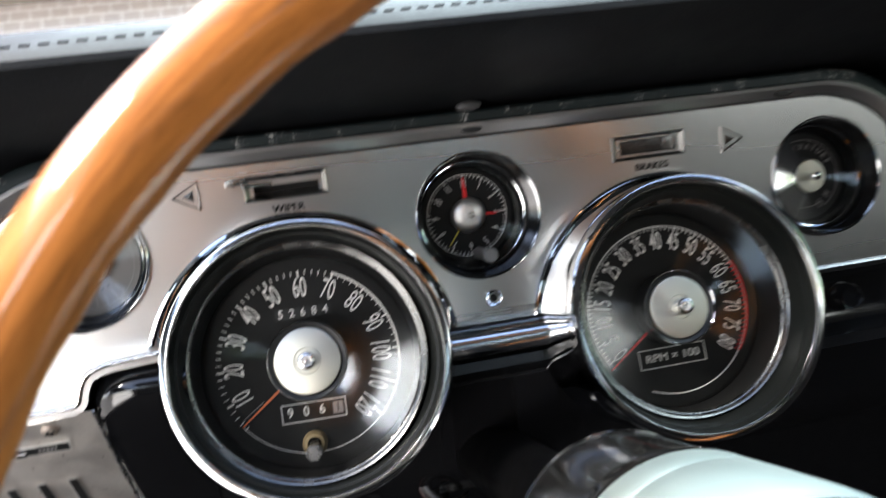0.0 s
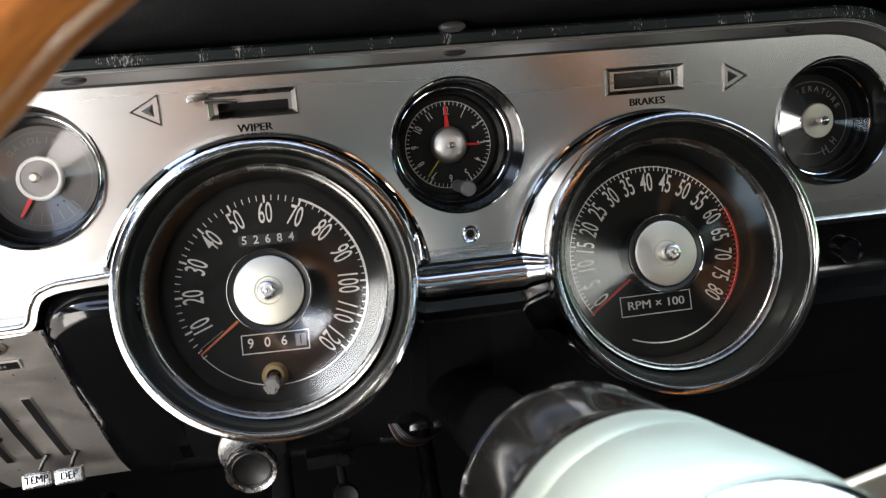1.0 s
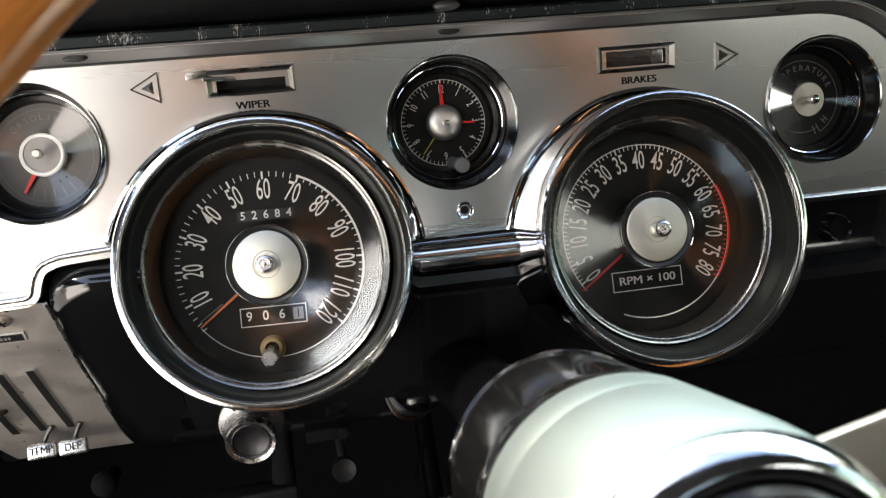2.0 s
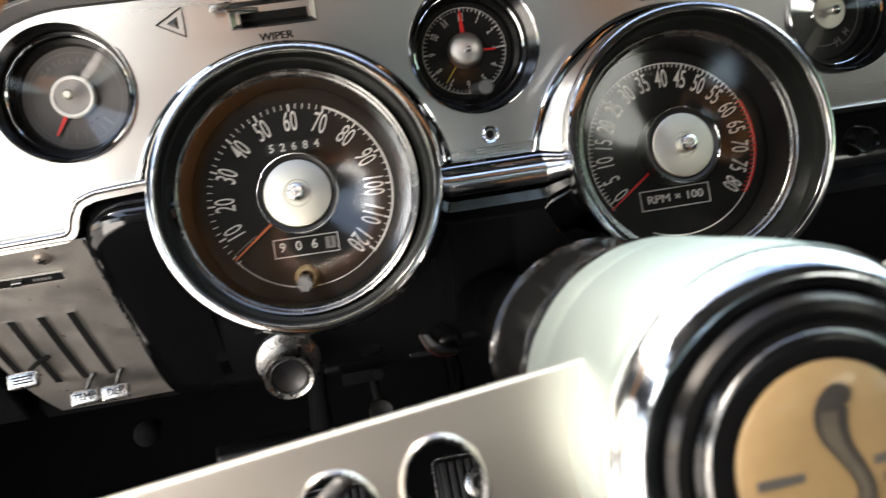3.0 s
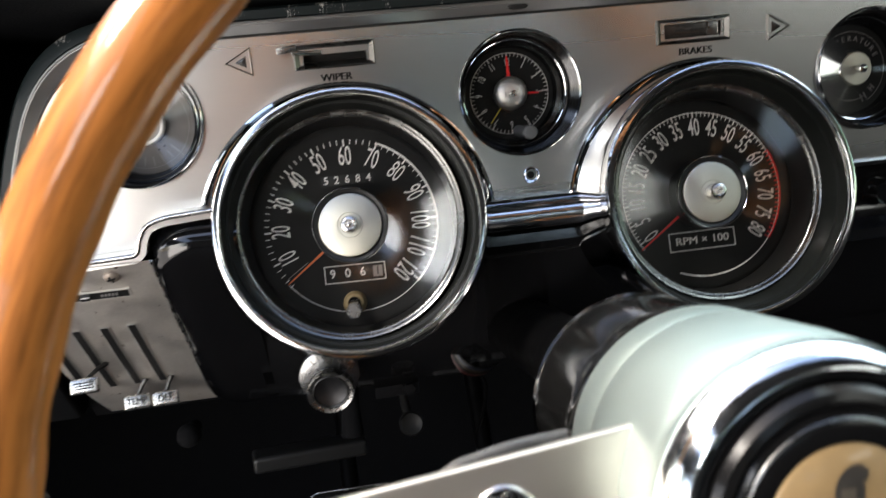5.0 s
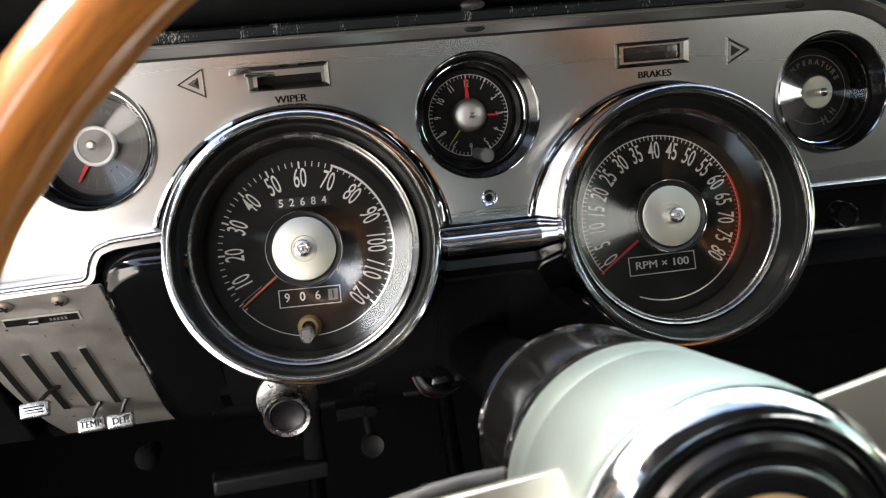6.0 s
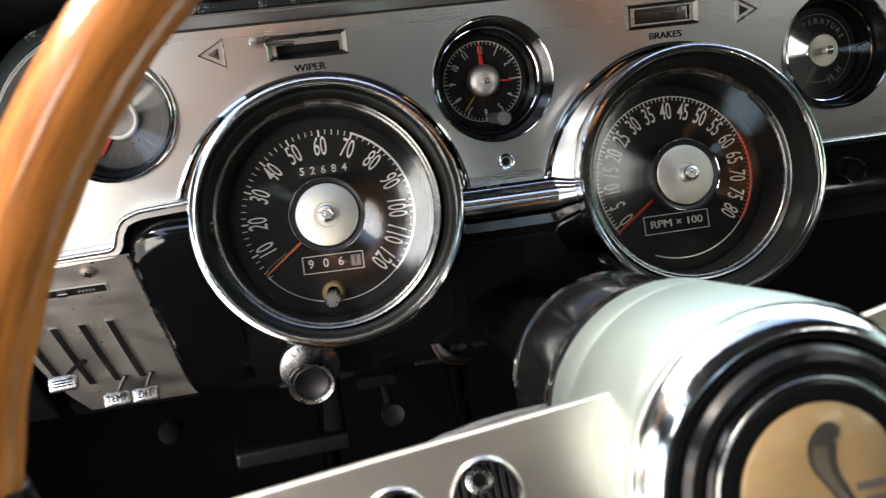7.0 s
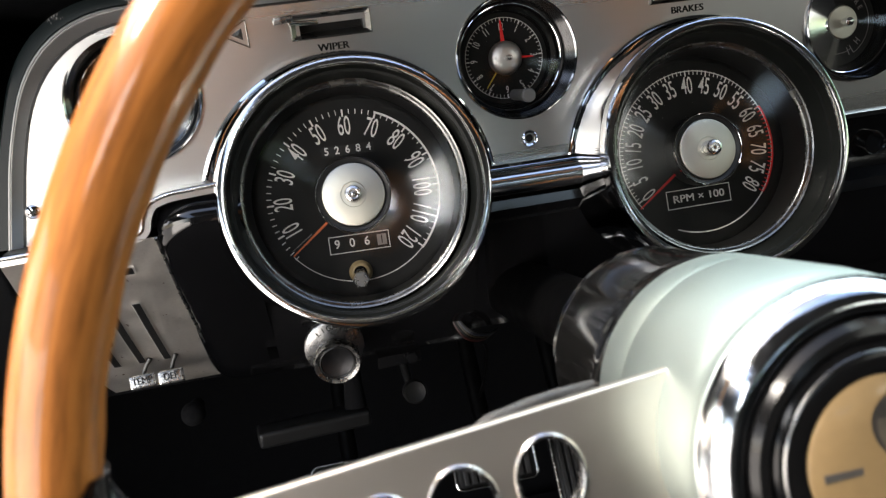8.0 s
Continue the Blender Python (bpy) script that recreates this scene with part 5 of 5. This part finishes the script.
part("rim", rim_mesh(), WOOD, wheel, "varnished orange wooden rim", 60)
for s in (1, -1):
    line = [(0.030, 0.0265), (0.0345, 0.0280), (0.060, 0.0293), (0.107, 0.0316), (0.172, 0.0346), (0.174, 0.032), (0.174, -0.0115), (0.172, -0.0140), (0.107, -0.0135), (0.078, -0.0170), (0.056, -0.0260), (0.030, -0.0400)]
    if s > 0:
        line = [(x, y - 0.0028) for x, y in line]
    DRILLED = ((0.0755, 0.0116), (0.1005, 0.0116), (0.1225, 0.0114), (0.1435, 0.0112))
    holes = [[(x + (px - x) * 0.80, py) for px, py in circle(x, 0.0103, r)] for x, r in DRILLED]
    flip = [(s * x, y) for x, y in line]
    sp = part("spoke", sheet(flip, [[(s * x, y) for x, y in h] for h in holes], 0.0034, 0.0007), SPOKE, wheel, "satin metal spoke with four drilled holes", 50)
    sp.matrix_local = pose(0, 0, -0.0017)
    for x, r in DRILLED:
        part("hole_edge", lathe([(r + 0.0014, 0.0034), (r + 0.0008, 0.0041), (r + 0.0001, 0.0040), (r - 0.0006, 0.0030), (r - 0.0006, -0.0008), (r + 0.0002, -0.0012)], 48, pose(s * x, 0.0103, 0) @ Matrix.Diagonal((0.80, 1, 1, 1))), SATIN_TRIM, sp)
    sl = part("rim_clip", clip_shell(s), BLACK_GLOSS, wheel, "gloss black clip where the spoke meets the rim", 60)
    web = rounded([(s * 0.168, 0.0335), (s * 0.1795, 0.0390), (s * 0.1850, 0.0640), (s * 0.1890, 0.0700), (s * 0.1890, -0.0450), (s * 0.1850, -0.0430), (s * 0.1795, -0.0170), (s * 0.168, -0.0130)], [0.002, 0.010, 0.003, 0.001, 0.001, 0.003, 0.010, 0.002], 8)
    wb = part("web", sheet(web, (), 0.0076, 0.0024), BLACK_GLOSS, sl)
    wb.matrix_local = pose(0, 0, -0.0010)
low_sp = part("spoke", sheet([(-0.018, -0.036), (-0.022, -0.186), (0.022, -0.186), (0.018, -0.036)], [circle(0, y, 0.0105) for y in (-0.085, -0.110, -0.134, -0.157)], 0.0034, 0.0007), SPOKE, wheel, "satin metal spoke with four drilled holes", 50)
low_sp.matrix_local = pose(0, 0, -0.0017)
hub = part("hub", lathe([(0.036, -0.0445), (0.0438, -0.0442), (0.0444, -0.0425), (0.0447, -0.0270), (0.04460, -0.0266), (0.0447, -0.0262), (0.0449, -0.0140), (0.0452, 0.006), (0.0450, 0.0130), (0.0446, 0.0172), (0.0441, 0.0196), (0.0444, 0.0212), (0.0446, 0.0228), (0.0440, 0.0236)], 128), SATIN, wheel, "satin silver hub sleeve with a turned groove", 25)
part("hub_ring", lathe([(0.0436, 0.0222), (0.0445, 0.0232), (0.0442, 0.0262), (0.0426, 0.0294), (0.0404, 0.0316), (0.0382, 0.0325), (0.0364, 0.0320), (0.0354, 0.0305), (0.0351, 0.0292)], 128), HUB_RING, wheel, "bright chrome hub ring")
horn = part("horn_button", lathe([(0.0352, 0.0295), (0.0350, 0.0328), (0.0336, 0.0348), (0.0314, 0.0353), (0.0300, 0.0346), (0.0293, 0.0340), (0.0286, 0.0345), (0.0270, 0.0354), (0.0250, 0.0358), (0.0214, 0.0356), (0.0213, 0.0345), (0, 0.0345)], 128), HORN_BLACK, wheel, "gloss black horn button with stepped rings", 30)
part("ring_line", lathe([(0.0275, 0.0351), (0.0271, 0.0356), (0.0268, 0.0357)], 96), FRAME_METAL, horn, "thin worn bright line")
badge = part("badge", lathe([(0.0213, 0.0345), (0.0212, 0.0362), (0.0206, 0.0366), (0.010, 0.0372), (0, 0.0374)], 96), GOLD, wheel, "worn gold round badge with dark plain shapes")


def taper(line, z, shift=0.0, k=1.0):
    """A flat tapered band along (x, y, width) triples."""
    pts = smooth_line([(x, y, w) for x, y, w in line], 5)
    left, right = [], []
    for i, p in enumerate(pts):
        a, b = pts[max(i - 1, 0)], pts[min(i + 1, len(pts) - 1)]
        n = Vector((a.y - b.y, b.x - a.x)).normalized()
        left.append((p.x + n.x * p.z * (0.5 * k - shift), p.y + n.y * p.z * (0.5 * k - shift)))
        right.append((p.x - n.x * p.z * (0.5 * k + shift), p.y - n.y * p.z * (0.5 * k + shift)))
    bm = bmesh.new()
    lo = [[bm.verts.new((x, y, z)) for x, y in row] for row in (left, right)]
    for i in range(len(pts) - 1):
        bm.faces.new((lo[0][i], lo[0][i + 1], lo[1][i + 1], lo[1][i]))
    bmesh.ops.solidify(bm, geom=list(bm.faces), thickness=0.0004)
    bm.transform(pose(0, 0, 0, 0, 0, -SPIN))
    return bm


CURL = [(0.0050, 0.0135, 0.0025), (0.0020, 0.0140, 0.0055), (0.0002, 0.0110, 0.0078), (0.0002, 0.0070, 0.0072), (0.0020, 0.0025, 0.0050), (0.0048, -0.0025, 0.0042), (0.0062, -0.0070, 0.0042), (0.0042, -0.0108, 0.0044), (-0.0005, -0.0122, 0.0034), (-0.0035, -0.0102, 0.0016)]
curl = part("motif", taper(CURL, 0.0374), EMBLEM_INK, badge, "dark curved plain shape", 0)
part("motif_inlay", taper(CURL[2:8], 0.0378, 0.10, 0.5), EMBLEM_GREY, curl, "paler grey inlay", 0)
for w, h, x, y in ((0.0105, 0.0020, -0.0125, -0.0015), (0.0080, 0.0020, 0.0125, -0.0010), (0.0060, 0.0020, 0.0135, -0.0050)):
    part("print_bar", block((w, h, 0.0006), pose(0, 0, 0, 0, 0, -SPIN) @ pose(x, y, 0.0370)), EMBLEM_INK, badge)
